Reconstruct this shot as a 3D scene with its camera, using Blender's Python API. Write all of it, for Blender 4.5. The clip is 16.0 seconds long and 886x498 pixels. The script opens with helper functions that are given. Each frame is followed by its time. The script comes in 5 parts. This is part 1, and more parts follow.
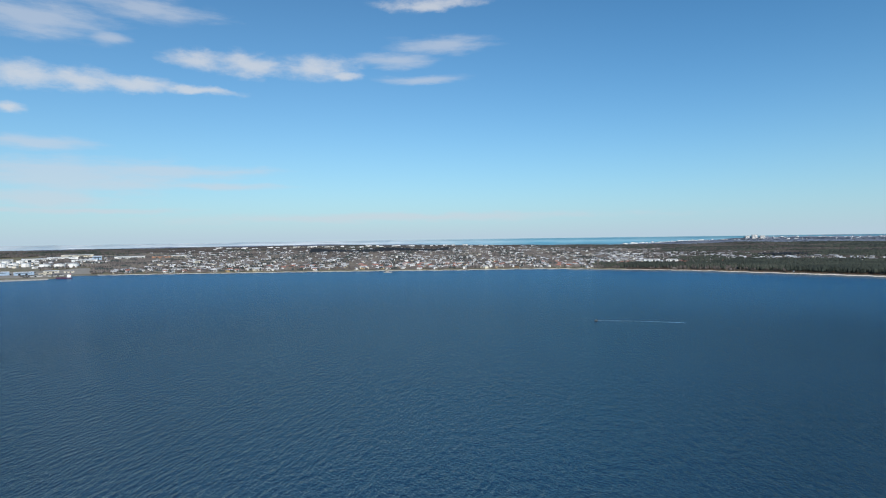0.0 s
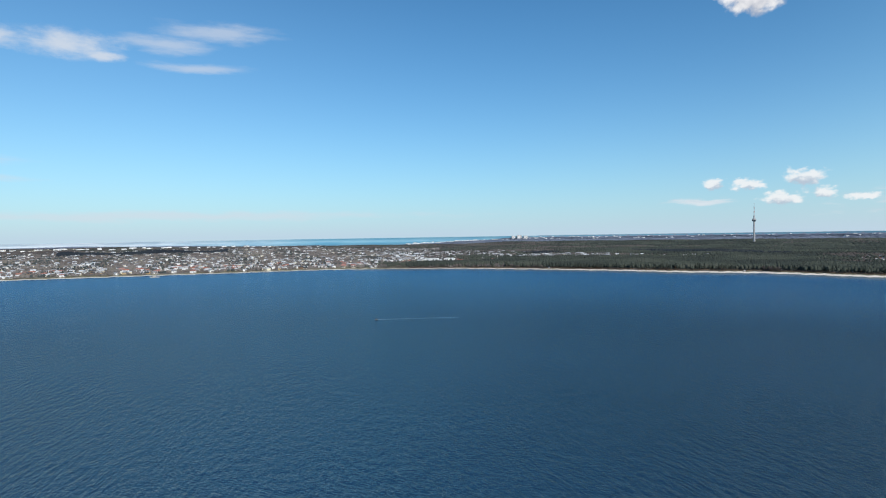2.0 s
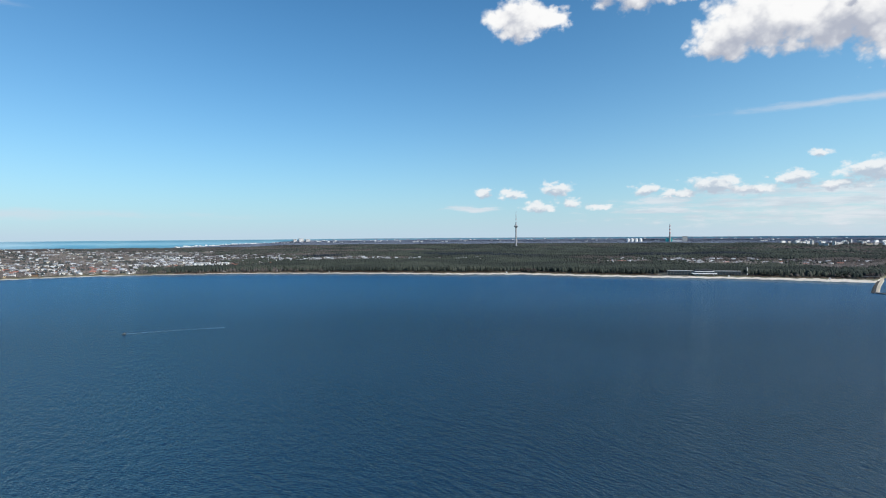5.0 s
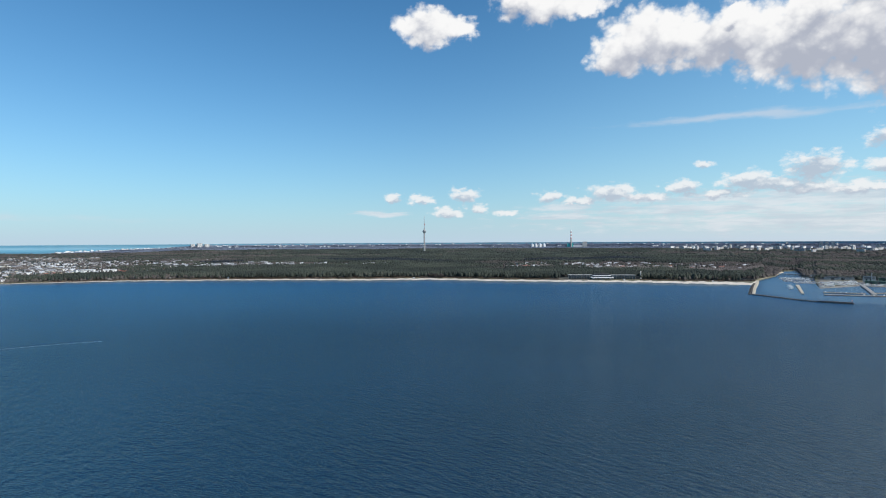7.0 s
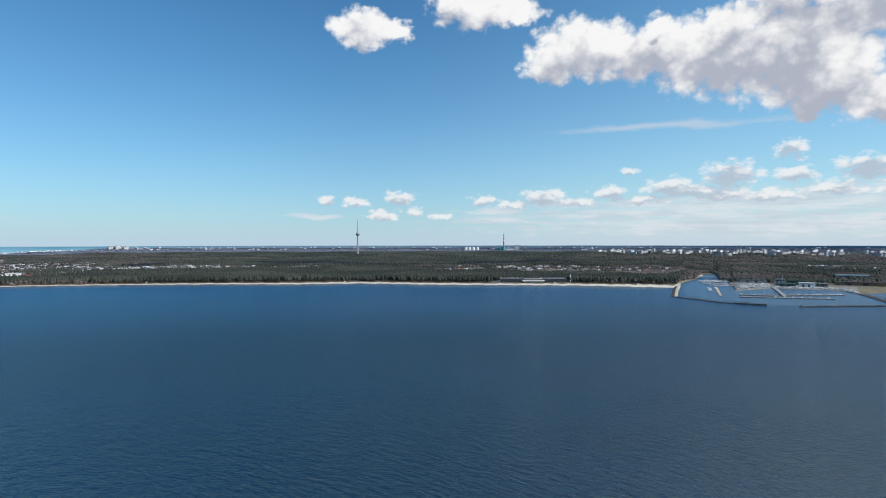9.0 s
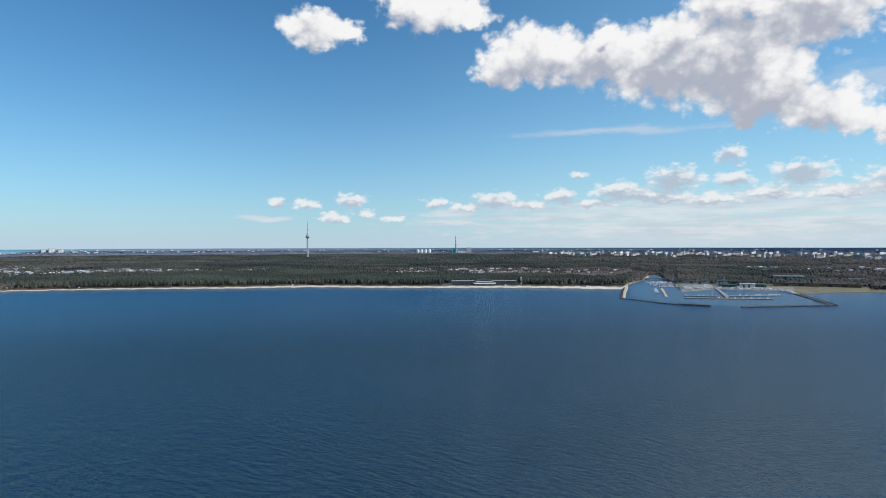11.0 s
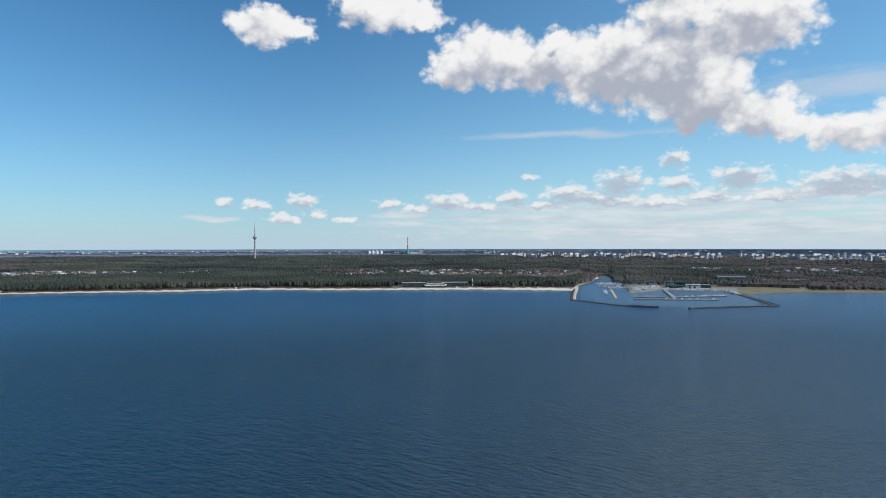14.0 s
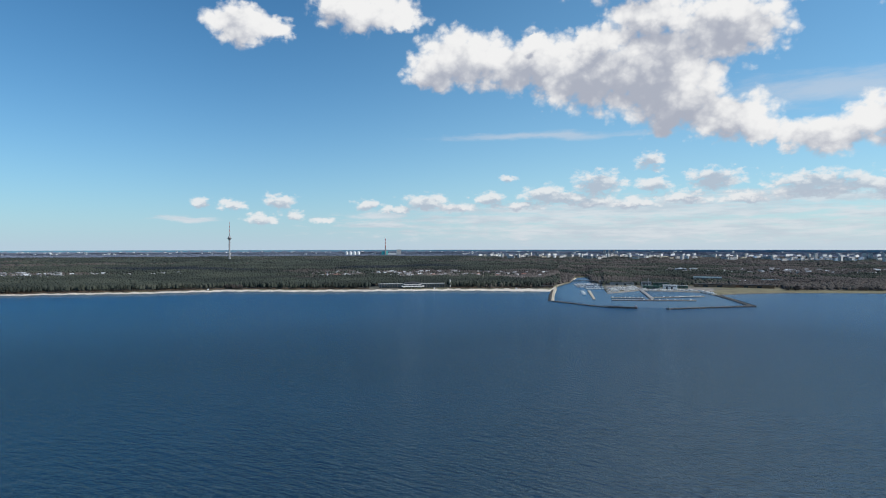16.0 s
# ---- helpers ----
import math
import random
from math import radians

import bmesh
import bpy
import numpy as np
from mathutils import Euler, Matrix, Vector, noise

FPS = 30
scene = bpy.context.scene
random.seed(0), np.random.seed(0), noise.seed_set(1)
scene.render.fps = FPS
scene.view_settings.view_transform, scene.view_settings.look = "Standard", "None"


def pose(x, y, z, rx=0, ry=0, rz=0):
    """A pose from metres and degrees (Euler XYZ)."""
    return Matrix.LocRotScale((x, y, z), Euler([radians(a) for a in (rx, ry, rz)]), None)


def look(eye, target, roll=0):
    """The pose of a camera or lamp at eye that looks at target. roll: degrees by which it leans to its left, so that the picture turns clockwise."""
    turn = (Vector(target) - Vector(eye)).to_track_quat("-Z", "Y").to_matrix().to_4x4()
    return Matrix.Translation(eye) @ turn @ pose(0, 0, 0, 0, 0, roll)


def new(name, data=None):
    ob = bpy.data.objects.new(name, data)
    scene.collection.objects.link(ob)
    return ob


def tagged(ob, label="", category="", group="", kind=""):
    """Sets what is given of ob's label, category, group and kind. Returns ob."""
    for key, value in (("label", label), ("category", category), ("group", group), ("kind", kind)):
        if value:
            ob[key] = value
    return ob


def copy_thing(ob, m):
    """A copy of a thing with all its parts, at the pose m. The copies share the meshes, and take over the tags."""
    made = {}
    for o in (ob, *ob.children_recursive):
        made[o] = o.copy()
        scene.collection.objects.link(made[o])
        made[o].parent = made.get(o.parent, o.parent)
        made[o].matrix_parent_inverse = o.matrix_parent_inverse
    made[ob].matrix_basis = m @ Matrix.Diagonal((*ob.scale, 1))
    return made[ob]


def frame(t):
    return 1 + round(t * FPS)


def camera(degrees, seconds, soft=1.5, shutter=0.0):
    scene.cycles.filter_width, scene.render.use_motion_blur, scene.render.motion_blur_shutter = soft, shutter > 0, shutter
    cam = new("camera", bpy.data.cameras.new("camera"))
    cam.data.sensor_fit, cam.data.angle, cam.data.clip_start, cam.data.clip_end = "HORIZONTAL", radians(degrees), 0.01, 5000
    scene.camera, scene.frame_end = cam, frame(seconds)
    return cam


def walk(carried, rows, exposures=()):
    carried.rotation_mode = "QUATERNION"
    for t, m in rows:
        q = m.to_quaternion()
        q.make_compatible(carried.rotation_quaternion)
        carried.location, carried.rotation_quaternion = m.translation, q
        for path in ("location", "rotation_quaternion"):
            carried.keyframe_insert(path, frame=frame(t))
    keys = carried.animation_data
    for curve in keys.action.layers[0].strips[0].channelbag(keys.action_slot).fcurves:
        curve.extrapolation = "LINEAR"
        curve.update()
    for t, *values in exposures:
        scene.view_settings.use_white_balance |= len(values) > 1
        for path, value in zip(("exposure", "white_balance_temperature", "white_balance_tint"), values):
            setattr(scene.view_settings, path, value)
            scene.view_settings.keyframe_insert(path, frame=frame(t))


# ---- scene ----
cam = camera(72.9, 16.0, soft=1.1)
PATH = [
    (0.0, pose(0.00, 0.00, 120.00, 88.839, 0.786, -0.000)),
    (0.5, pose(2.43, 1.35, 119.91, 88.797, 0.802, -5.530)),
    (1.0, pose(5.05, 2.72, 119.84, 88.723, 0.856, -10.713)),
    (1.5, pose(7.86, 4.11, 119.78, 88.666, 0.865, -15.596)),
    (2.0, pose(10.83, 5.51, 119.74, 88.607, 0.874, -20.126)),
    (2.5, pose(13.98, 6.92, 119.72, 88.556, 0.866, -24.393)),
    (3.0, pose(17.28, 8.35, 119.70, 88.520, 0.785, -28.332)),
    (3.5, pose(20.74, 9.79, 119.71, 88.473, 0.665, -31.981)),
    (4.0, pose(24.35, 11.24, 119.72, 88.489, 0.575, -35.066)),
    (4.5, pose(28.09, 12.70, 119.74, 88.591, 0.458, -37.881)),
    (7.0, pose(48.66, 20.18, 119.95, 89.155, 0.274, -49.129)),
    (7.5, pose(53.10, 21.70, 120.01, 89.218, 0.163, -50.899)),
    (8.0, pose(57.62, 23.23, 120.06, 89.280, 0.060, -52.504)),
    (8.5, pose(62.23, 24.76, 120.12, 89.344, -0.001, -53.969)),
    (9.0, pose(66.91, 26.30, 120.17, 89.433, 0.046, -55.348)),
    (11.5, pose(91.20, 34.07, 120.38, 89.674, 0.097, -60.777)),
    (12.0, pose(96.18, 35.64, 120.39, 89.686, 0.091, -61.620)),
    (12.5, pose(101.19, 37.20, 120.40, 89.717, 0.115, -62.399)),
    (13.0, pose(106.23, 38.76, 120.40, 89.747, 0.061, -63.099)),
    (13.5, pose(111.27, 40.33, 120.38, 89.775, 0.070, -63.773)),
    (14.0, pose(116.31, 41.89, 120.35, 89.769, 0.060, -64.385)),
    (14.5, pose(121.36, 43.46, 120.31, 89.779, 0.078, -64.976)),
    (15.0, pose(126.40, 45.02, 120.24, 89.825, 0.033, -65.506)),
    (15.5, pose(131.41, 46.58, 120.16, 89.841, 0.034, -66.010)),
    (16.0, pose(136.41, 48.14, 120.06, 89.840, 0.055, -66.440)),
]
walk(cam, PATH, [(0.0, -0.1), (1.5, 0.03), (4.5, 0.03), (8.0, -0.02), (12.5, -0.06), (16.0, -0.1)])

# ---------------------------------------------------------------- world, sun
SUN_AZ, SUN_EL = 174.0, 39.0          # clockwise from +Y, and above the horizon

sun = new("sun", bpy.data.lights.new("sun", "SUN"))
sun.data.energy, sun.data.angle, sun.data.color = 4.4, radians(0.5), (1.0, 0.95, 0.87)
sun.matrix_world = look((0, 0, 600), (-600 * math.sin(radians(SUN_AZ)) * math.cos(radians(SUN_EL)),
                                      -600 * math.cos(radians(SUN_AZ)) * math.cos(radians(SUN_EL)),
                                      600 - 600 * math.sin(radians(SUN_EL))))

# cloud lobes: azimuth, elevation, half width, half height, in degrees
HEAP = [(47.8, 19.46, 3.63, 1.81), (50.5, 19.36, 1.99, 1.38), (56.6, 21.65, 3.14, 1.83), (59.3, 21.23, 5.03, 1.95),
        (62.5, 20.73, 2.68, 1.22)]
BANK = [(65.7, 16.17, 3.23, 1.89), (68.9, 17.38, 5.37, 2.84), (74.8, 16.73, 5.79, 2.93), (80.0, 15.73, 6.1, 3.64),
        (85.9, 15.74, 7.16, 4.7), (91.9, 18.66, 5.49, 3.27), (85.5, 20.16, 4.33, 2.02), (81.0, 18.28, 2.52, 1.88),
        (87.8, 12.48, 5.6, 2.39), (91.9, 11.18, 3.95, 2.11), (94.5, 9.78, 2.1, 1.29), (86.9, 10.62, 1.18, 1.22),
        (75.1, 18.89, 0.95, 0.57), (96.6, 9.13, 2.02, 1.27), (99.3, 9.22, 3.43, 1.76), (101.9, 10.1, 2.15, 1.79),
        (104.6, 9.95, 3.67, 2.46)]
# the bank goes on higher up and sunwards: unseen lobes added to brighten water
HIGH = [(84.0, 25.0, 8.0, 3.6), (94.0, 27.5, 9.0, 4.2), (107.0, 21.5, 7.0, 3.2), (88.0, 33.5, 8.0, 3.2), (100.0, 37.0, 10.0, 4.0), (118.0, 28.0, 10.0, 4.5),
        (124.0, 17.0, 8.0, 3.0), (112.0, 44.0, 11.0, 4.0), (134.0, 36.0, 10.0, 4.5)]
ROW = [(44.5, 4.02, 1.21, 0.5), (47.2, 3.94, 1.35, 0.46), (51.3, 4.28, 1.61, 0.72), (49.6, 2.6, 1.98, 0.52),
       (52.5, 2.95, 1.27, 0.47), (55.0, 2.66, 1.56, 0.32), (59.3, 4.02, 1.49, 0.59), (64.9, 4.31, 2.69, 0.8),
       (71.0, 4.51, 1.93, 0.8), (76.1, 4.93, 2.36, 0.95), (81.0, 5.87, 2.63, 1.24), (77.9, 4.63, 4.14, 0.63),
       (85.9, 5.56, 1.92, 0.71), (90.8, 5.95, 2.6, 1.07), (98.5, 5.44, 4.26, 1.0), (98.1, 4.46, 4.3, 0.55),
       (85.5, 7.69, 1.25, 1.0), (72.6, 6.46, 0.85, 0.48), (104.0, 4.58, 3.06, 1.1)]
ROW_LOW = [(62.0, 3.6, 2.2, 0.45), (67.8, 3.8, 2.4, 0.5), (74.0, 3.9, 2.6, 0.55), (80.5, 4.2, 2.5, 0.6), (84.0, 4.0, 3.0, 0.55), (88.5, 4.4, 2.6, 0.6),
           (93.5, 4.3, 2.8, 0.55), (101.5, 4.9, 2.6, 0.7)]
LOW = [(43.3, 2.55, 2.74, 0.3), (60.8, 3.01, 3.74, 0.43), (67.3, 3.56, 3.23, 0.43), (73.7, 3.52, 3.71, 0.48),
       (82.0, 3.78, 4.5, 0.62), (87.8, 3.89, 3.74, 0.6), (93.7, 3.0, 5.12, 0.43), (83.0, 2.36, 9.84, 0.36),
       (94.5, 2.17, 8.39, 0.33), (101.5, 2.75, 3.61, 0.53), (60.8, 2.15, 4.8, 0.32), (84.0, 3.3, 20.0, 0.9),
       (96.0, 4.2, 13.0, 0.8), (74.0, 2.6, 17.0, 0.55), (86.0, 1.5, 25.0, 1.1)]
WEST = [(-21.9, 15.5, 3.23, 0.92), (-17.6, 15.42, 4.38, 1.23), (-11.6, 15.5, 4.37, 1.26), (-9.0, 14.86, 2.09, 0.59),
        (-34.7, 12.99, 3.99, 1.17), (-30.9, 13.04, 3.55, 1.05), (-26.8, 13.03, 4.7, 0.73), (-22.4, 12.95, 5.04, 0.42),
        (-35.7, 10.53, 1.28, 0.55), (-1.0, 21.13, 6.39, 0.74)]
WISP = [(-33.9, 17.22, 5.91, 1.62), (-26.3, 19.03, 6.45, 1.07), (0.1, 17.62, 4.81, 0.87), (-4.3, 16.32, 3.73, 0.78),
        (-1.6, 14.68, 4.28, 0.45), (-28.8, 16.33, 1.64, 0.6), (-32.6, 5.91, 6.49, 0.54), (-26.1, 6.24, 6.07, 0.43),
        (-28.7, 4.83, 9.1, 0.66), (-34.1, 7.94, 4.43, 0.7), (-19.8, 4.79, 5.71, 0.4), (-31.2, 2.6, 9.87, 0.28),
        (-4.5, 1.91, 25.0, 0.43), (-34.2, 3.53, 7.38, 0.89),
        (-32.0, 5.4, 11.0, 1.7), (-24.0, 6.1, 9.0, 0.7), (76.0, 10.3, 11.0, 0.42), (99.0, 12.6, 9.0, 1.3)]


class Nodes:
    """A short way to write node trees."""

    def __init__(self, tree):
        self.tree = tree
        tree.nodes.clear()

    def add(self, kind, **values):
        node = self.tree.nodes.new(kind)
        for key, value in values.items():
            setattr(node, key, value)
        return node

    def put(self, socket, value):
        if isinstance(value, bpy.types.NodeSocket):
            self.tree.links.new(value, socket)
        else:
            socket.default_value = value

    def math(self, op, a, b=0.0, c=None, clamp=False):
        node = self.add("ShaderNodeMath", operation=op, use_clamp=clamp)
        self.put(node.inputs[0], a)
        self.put(node.inputs[1], b)
        if c is not None:
            self.put(node.inputs[2], c)
        return node.outputs[0]

    def vec(self, op, a, b=(0, 0, 0), out=0):
        node = self.add("ShaderNodeVectorMath", operation=op)
        self.put(node.inputs[0], a)
        if op == "SCALE":
            self.put(node.inputs["Scale"], b)
        elif op != "LENGTH":
            self.put(node.inputs[1], b)
        return node.outputs[1 if op == "LENGTH" else out]

    def noise(self, vector, scale, detail=4.0, rough=0.55, color=False, distort=0.0):
        node = self.add("ShaderNodeTexNoise")
        if vector is not None:
            self.put(node.inputs["Vector"], vector)
        node.inputs["Scale"].default_value, node.inputs["Detail"].default_value = scale, detail
        node.inputs["Roughness"].default_value, node.inputs["Distortion"].default_value = rough, distort
        return node.outputs["Color" if color else "Fac"]

    def step(self, value, low, high, a=0.0, b=1.0):
        node = self.add("ShaderNodeMapRange", interpolation_type="SMOOTHSTEP")
        for k, v in enumerate((value, low, high, a, b)):
            self.put(node.inputs[k], v)
        return node.outputs[0]

    def mix(self, fac, a, b, blend="MIX"):
        node = self.add("ShaderNodeMix", data_type="RGBA", blend_type=blend)
        self.put(node.inputs[0], fac)
        for socket, value in ((node.inputs[6], a), (node.inputs[7], b)):
            self.put(socket, (*value, 1.0) if isinstance(value, tuple) and len(value) == 3 else value)
        return node.outputs[2]


def build_sky():
    world = bpy.data.worlds.new("sky")
    scene.world = world
    world.use_nodes = True
    n = Nodes(world.node_tree)
    sky = n.add("ShaderNodeTexSky", sky_type="NISHITA", sun_disc=False)
    sky.sun_elevation, sky.sun_rotation = radians(SUN_EL), radians(SUN_AZ)
    sky.altitude, sky.air_density, sky.dust_density, sky.ozone_density = 120.0, 1.0, 0.2, 3.0
    way = n.add("ShaderNodeTexCoord").outputs["Generated"]
    part = n.add("ShaderNodeSeparateXYZ")
    n.put(part.inputs[0], way)
    az = n.math("MULTIPLY", n.math("ARCTAN2", part.outputs[0], part.outputs[1]), 180 / math.pi)
    el = n.math("MULTIPLY", n.math("ARCSINE", part.outputs[2]), 180 / math.pi)
    spot = n.add("ShaderNodeCombineXYZ")
    n.put(spot.inputs[0], az)
    n.put(spot.inputs[1], el)
    spot = spot.outputs[0]

    def lobes(rows, at):
        best = None
        for a, e, ra, re in rows:
            q = n.vec("MULTIPLY", n.vec("SUBTRACT", at, (a, e, 0)), (1 / ra, 1 / re, 0))
            d = n.math("SUBTRACT", 1.0, n.vec("LENGTH", q))
            best = d if best is None else n.math("SMOOTH_MAX", best, d, 0.25)
        return best

    def warped(scale, amount, squash):
        at = n.vec("MULTIPLY", spot, (squash, 1, 1))
        push = n.vec("SUBTRACT", n.noise(at, scale, 6, 0.62, color=True), (0.5, 0.5, 0.5))
        return n.vec("ADD", spot, n.vec("MULTIPLY", push, (amount, amount, 0)))

    def billows(at, scale):
        """Rounded heaps at three sizes, in 0..1."""
        total = None
        for k, share in ((1.0, 0.60), (2.3, 0.28), (5.1, 0.12)):
            cell = n.add("ShaderNodeTexVoronoi", feature="SMOOTH_F1", voronoi_dimensions="2D")
            n.put(cell.inputs["Vector"], at)
            cell.inputs["Scale"].default_value, cell.inputs["Smoothness"].default_value = scale * k, 0.35
            d = n.math("MULTIPLY", n.math("SUBTRACT", 1.0, cell.outputs["Distance"], clamp=True), share)
            total = d if total is None else n.math("ADD", total, d)
        return total

    # heaped clouds, high and near
    big = lobes(HEAP + BANK + HIGH, warped(0.45, 2.6, 0.8))
    puff = billows(n.vec("ADD", n.vec("MULTIPLY", spot, (0.85, 1, 1)), n.vec("MULTIPLY", n.noise(spot, 0.6, 5, 0.6, color=True), (0.9, 0.9, 0))), 0.62)
    thick = n.math("ADD", big, n.math("MULTIPLY", n.math("SUBTRACT", puff, 0.5), 0.8))
    thick = n.math("ADD", thick, n.math("MULTIPLY", n.math("SUBTRACT", n.noise(spot, 1.3, 7, 0.58), 0.5), 0.26))
    big_a = n.step(thick, 0.0, 0.46)
    # the row of small ones over the land
    row = n.math("ADD", lobes(ROW + ROW_LOW, warped(1.1, 1.3, 0.6)), 0.06)
    puff2 = billows(n.vec("ADD", n.vec("MULTIPLY", spot, (0.62, 1, 1)), n.vec("MULTIPLY", n.noise(spot, 1.2, 5, 0.6, color=True), (0.7, 0.5, 0))), 1.3)
    thick2 = n.math("ADD", row, n.math("MULTIPLY", n.math("SUBTRACT", puff2, 0.52), 1.1))
    thick2 = n.math("ADD", thick2, n.math("MULTIPLY", n.math("SUBTRACT", n.noise(n.vec("MULTIPLY", spot, (0.5, 1, 1)), 2.6, 7, 0.62), 0.5), 1.1))
    row_a = n.math("MULTIPLY", n.step(thick2, 0.0, 0.7), 0.88)
    # flat layers and wisps
    low = n.math("ADD", lobes(LOW, warped(0.8, 0.9, 0.25)),
                 n.math("MULTIPLY", n.math("SUBTRACT", n.noise(n.vec("MULTIPLY", spot, (0.2, 1, 1)), 2.4, 6, 0.6), 0.5), 2.6))
    low_a = n.math("MULTIPLY", n.step(low, -0.3, 0.8), 0.74)
    west = n.math("ADD", lobes(WEST, warped(0.5, 1.6, 0.5)),
                  n.math("MULTIPLY", n.math("SUBTRACT", n.noise(n.vec("MULTIPLY", spot, (0.4, 1, 1)), 1.2, 8, 0.62), 0.5), 1.3))
    west_a = n.math("MULTIPLY", n.step(west, -0.12, 0.95), 0.7)
    wisp = n.math("ADD", lobes(WISP, warped(0.4, 1.4, 0.3)),
                  n.math("MULTIPLY", n.math("SUBTRACT", n.noise(n.vec("MULTIPLY", spot, (0.2, 1, 1)), 1.3, 7, 0.62), 0.5), 1.5))
    wisp_a = n.math("MULTIPLY", n.step(wisp, -0.25, 0.9), 0.55)

    # lit tops and grey undersides: dim where more cloud lies towards the sun
    above = n.math("ADD", lobes(HEAP + BANK + HIGH, n.vec("ADD", warped(0.45, 2.6, 0.8), (0.4, 1.7, 0))),
                   n.math("MULTIPLY", n.math("SUBTRACT", n.noise(n.vec("ADD", n.vec("MULTIPLY", spot, (0.8, 1, 1)), (0.3, 0.7, 0)), 0.3, 4, 0.45), 0.5), 1.5))
    above = n.math("ADD", above, n.math("MULTIPLY", n.math("SUBTRACT", puff, 0.6), -1.0))
    big_c = n.mix(n.step(above, -0.1, 0.95), BIG_LIT, BIG_DIM)
    above2 = n.math("ADD", lobes(ROW + ROW_LOW, n.vec("ADD", warped(1.1, 1.3, 0.6), (0.15, 0.55, 0))),
                    n.math("MULTIPLY", n.math("SUBTRACT", puff2, 0.5), -1.0))
    row_c = n.mix(n.step(above2, -0.2, 0.5), ROW_LIT, ROW_DIM)
    colour = n.mix(1.0, sky.outputs[0], (*SKY_TINT, 1.0), "MULTIPLY")
    # the sky is deepest away from the sun and pales towards it
    colour = n.mix(n.math("MULTIPLY", n.step(az, -15, 30), n.step(az, 42, 90, 1.0, 0.0)), colour, n.mix(1.0, colour, (0.76, 0.90, 0.955), "MULTIPLY"))
    colour = n.mix(n.math("MULTIPLY", n.step(az, 45, 84), n.step(az, 150, 178, 1.0, 0.0)), colour, n.mix(1.0, colour, (1.46, 1.33, 1.22), "MULTIPLY"))
    # and darkens overhead, mostly out of view, to dim the water's reflection
    colour = n.mix(n.math("MULTIPLY", n.step(el, 17, 48), n.step(az, 45, 95, 1.0, 0.0)), colour, n.mix(1.0, colour, (0.52, 0.66, 0.78), "MULTIPLY"))
    # pale air low over the horizon
    veil = n.math("MULTIPLY", n.math("POWER", 2.718, n.math("DIVIDE", n.math("ABSOLUTE", el), -HAZE_EL)), HAZE)
    colour = n.mix(veil, colour, n.mix(n.step(az, 45, 85), HAZE_C, HAZE_SUN))
    bands = n.noise(n.vec("MULTIPLY", spot, (0.13, 1, 1)), 1.5, 5, 0.6)
    low_c = n.mix(n.step(bands, 0.36, 0.62), LOW_DIM, LOW_C)
    for alpha, c in ((wisp_a, WISP_C), (west_a, WEST_C), (low_a, low_c), (row_a, row_c), (big_a, big_c)):
        colour = n.mix(alpha, colour, c)
    back = n.add("ShaderNodeBackground")
    n.put(back.inputs["Color"], colour)
    back.inputs["Strength"].default_value = SKY_STRENGTH
    out = n.add("ShaderNodeOutputWorld")
    n.put(out.inputs[0], back.outputs[0])


SKY_STRENGTH, SKY_TINT = 0.11, (0.575, 0.99, 1.14)
HAZE, HAZE_EL, HAZE_C = 0.95, 5.5, (4.6, 5.85, 7.0)
HAZE_SUN = (5.2, 6.1, 7.1)
BIG_LIT, BIG_DIM = (8.6, 8.6, 8.6), (4.0, 4.3, 5.1)
ROW_LIT, ROW_DIM = (8.0, 8.1, 8.2), (4.4, 5.0, 5.9)
WISP_C, WEST_C, LOW_C = (5.9, 6.3, 7.0), (6.9, 7.0, 7.2), (6.9, 7.15, 7.6)
LOW_DIM = (5.3, 5.85, 6.6)
build_sky()

# ---------------------------------------------------------------- materials


def material(name, build):
    m = bpy.data.materials.new(name)
    m.use_nodes = True
    n = Nodes(m.node_tree)
    p = n.add("ShaderNodeBsdfPrincipled")
    n.put(n.add("ShaderNodeOutputMaterial").inputs[0], p.outputs[0])
    build(n, p)
    return m


def painted(name, colour, rough=0.7, grime=0.25, scale=0.15, metal=0.0, vary=0.0, relief=0.0):
    """A surface of one colour, with stains and grain at two scales, and with its own shade for every object."""
    def build(n, p):
        at = n.add("ShaderNodeTexCoord").outputs["Object"]
        a = n.noise(at, scale, 5)
        b = n.noise(at, scale * 9, 3)
        f = n.math("ADD", n.math("MULTIPLY", a, 0.65), n.math("MULTIPLY", b, 0.35))
        dark = tuple(c * (1 - grime) for c in colour)
        light = tuple(min(0.9, c * (1 + grime * 0.5)) for c in colour)
        c = n.mix(n.step(f, 0.3, 0.7), dark, light)
        if vary:
            hue = n.add("ShaderNodeHueSaturation")
            rnd = n.add("ShaderNodeObjectInfo").outputs["Random"]
            n.put(hue.inputs["Value"], n.math("MULTIPLY_ADD", rnd, vary, 1 - vary / 2))
            n.put(hue.inputs["Saturation"], n.math("MULTIPLY_ADD", n.math("FRACT", n.math("MULTIPLY", rnd, 7.3)), vary, 1 - vary / 2))
            n.put(hue.inputs["Color"], c)
            c = hue.outputs[0]
        n.put(p.inputs["Base Color"], c)
        p.inputs["Roughness"].default_value, p.inputs["Metallic"].default_value = rough, metal
        if relief:
            bump = n.add("ShaderNodeBump")
            bump.inputs["Distance"].default_value = relief
            n.put(bump.inputs["Height"], b)
            n.put(p.inputs["Normal"], bump.outputs[0])
    return material(name, build)


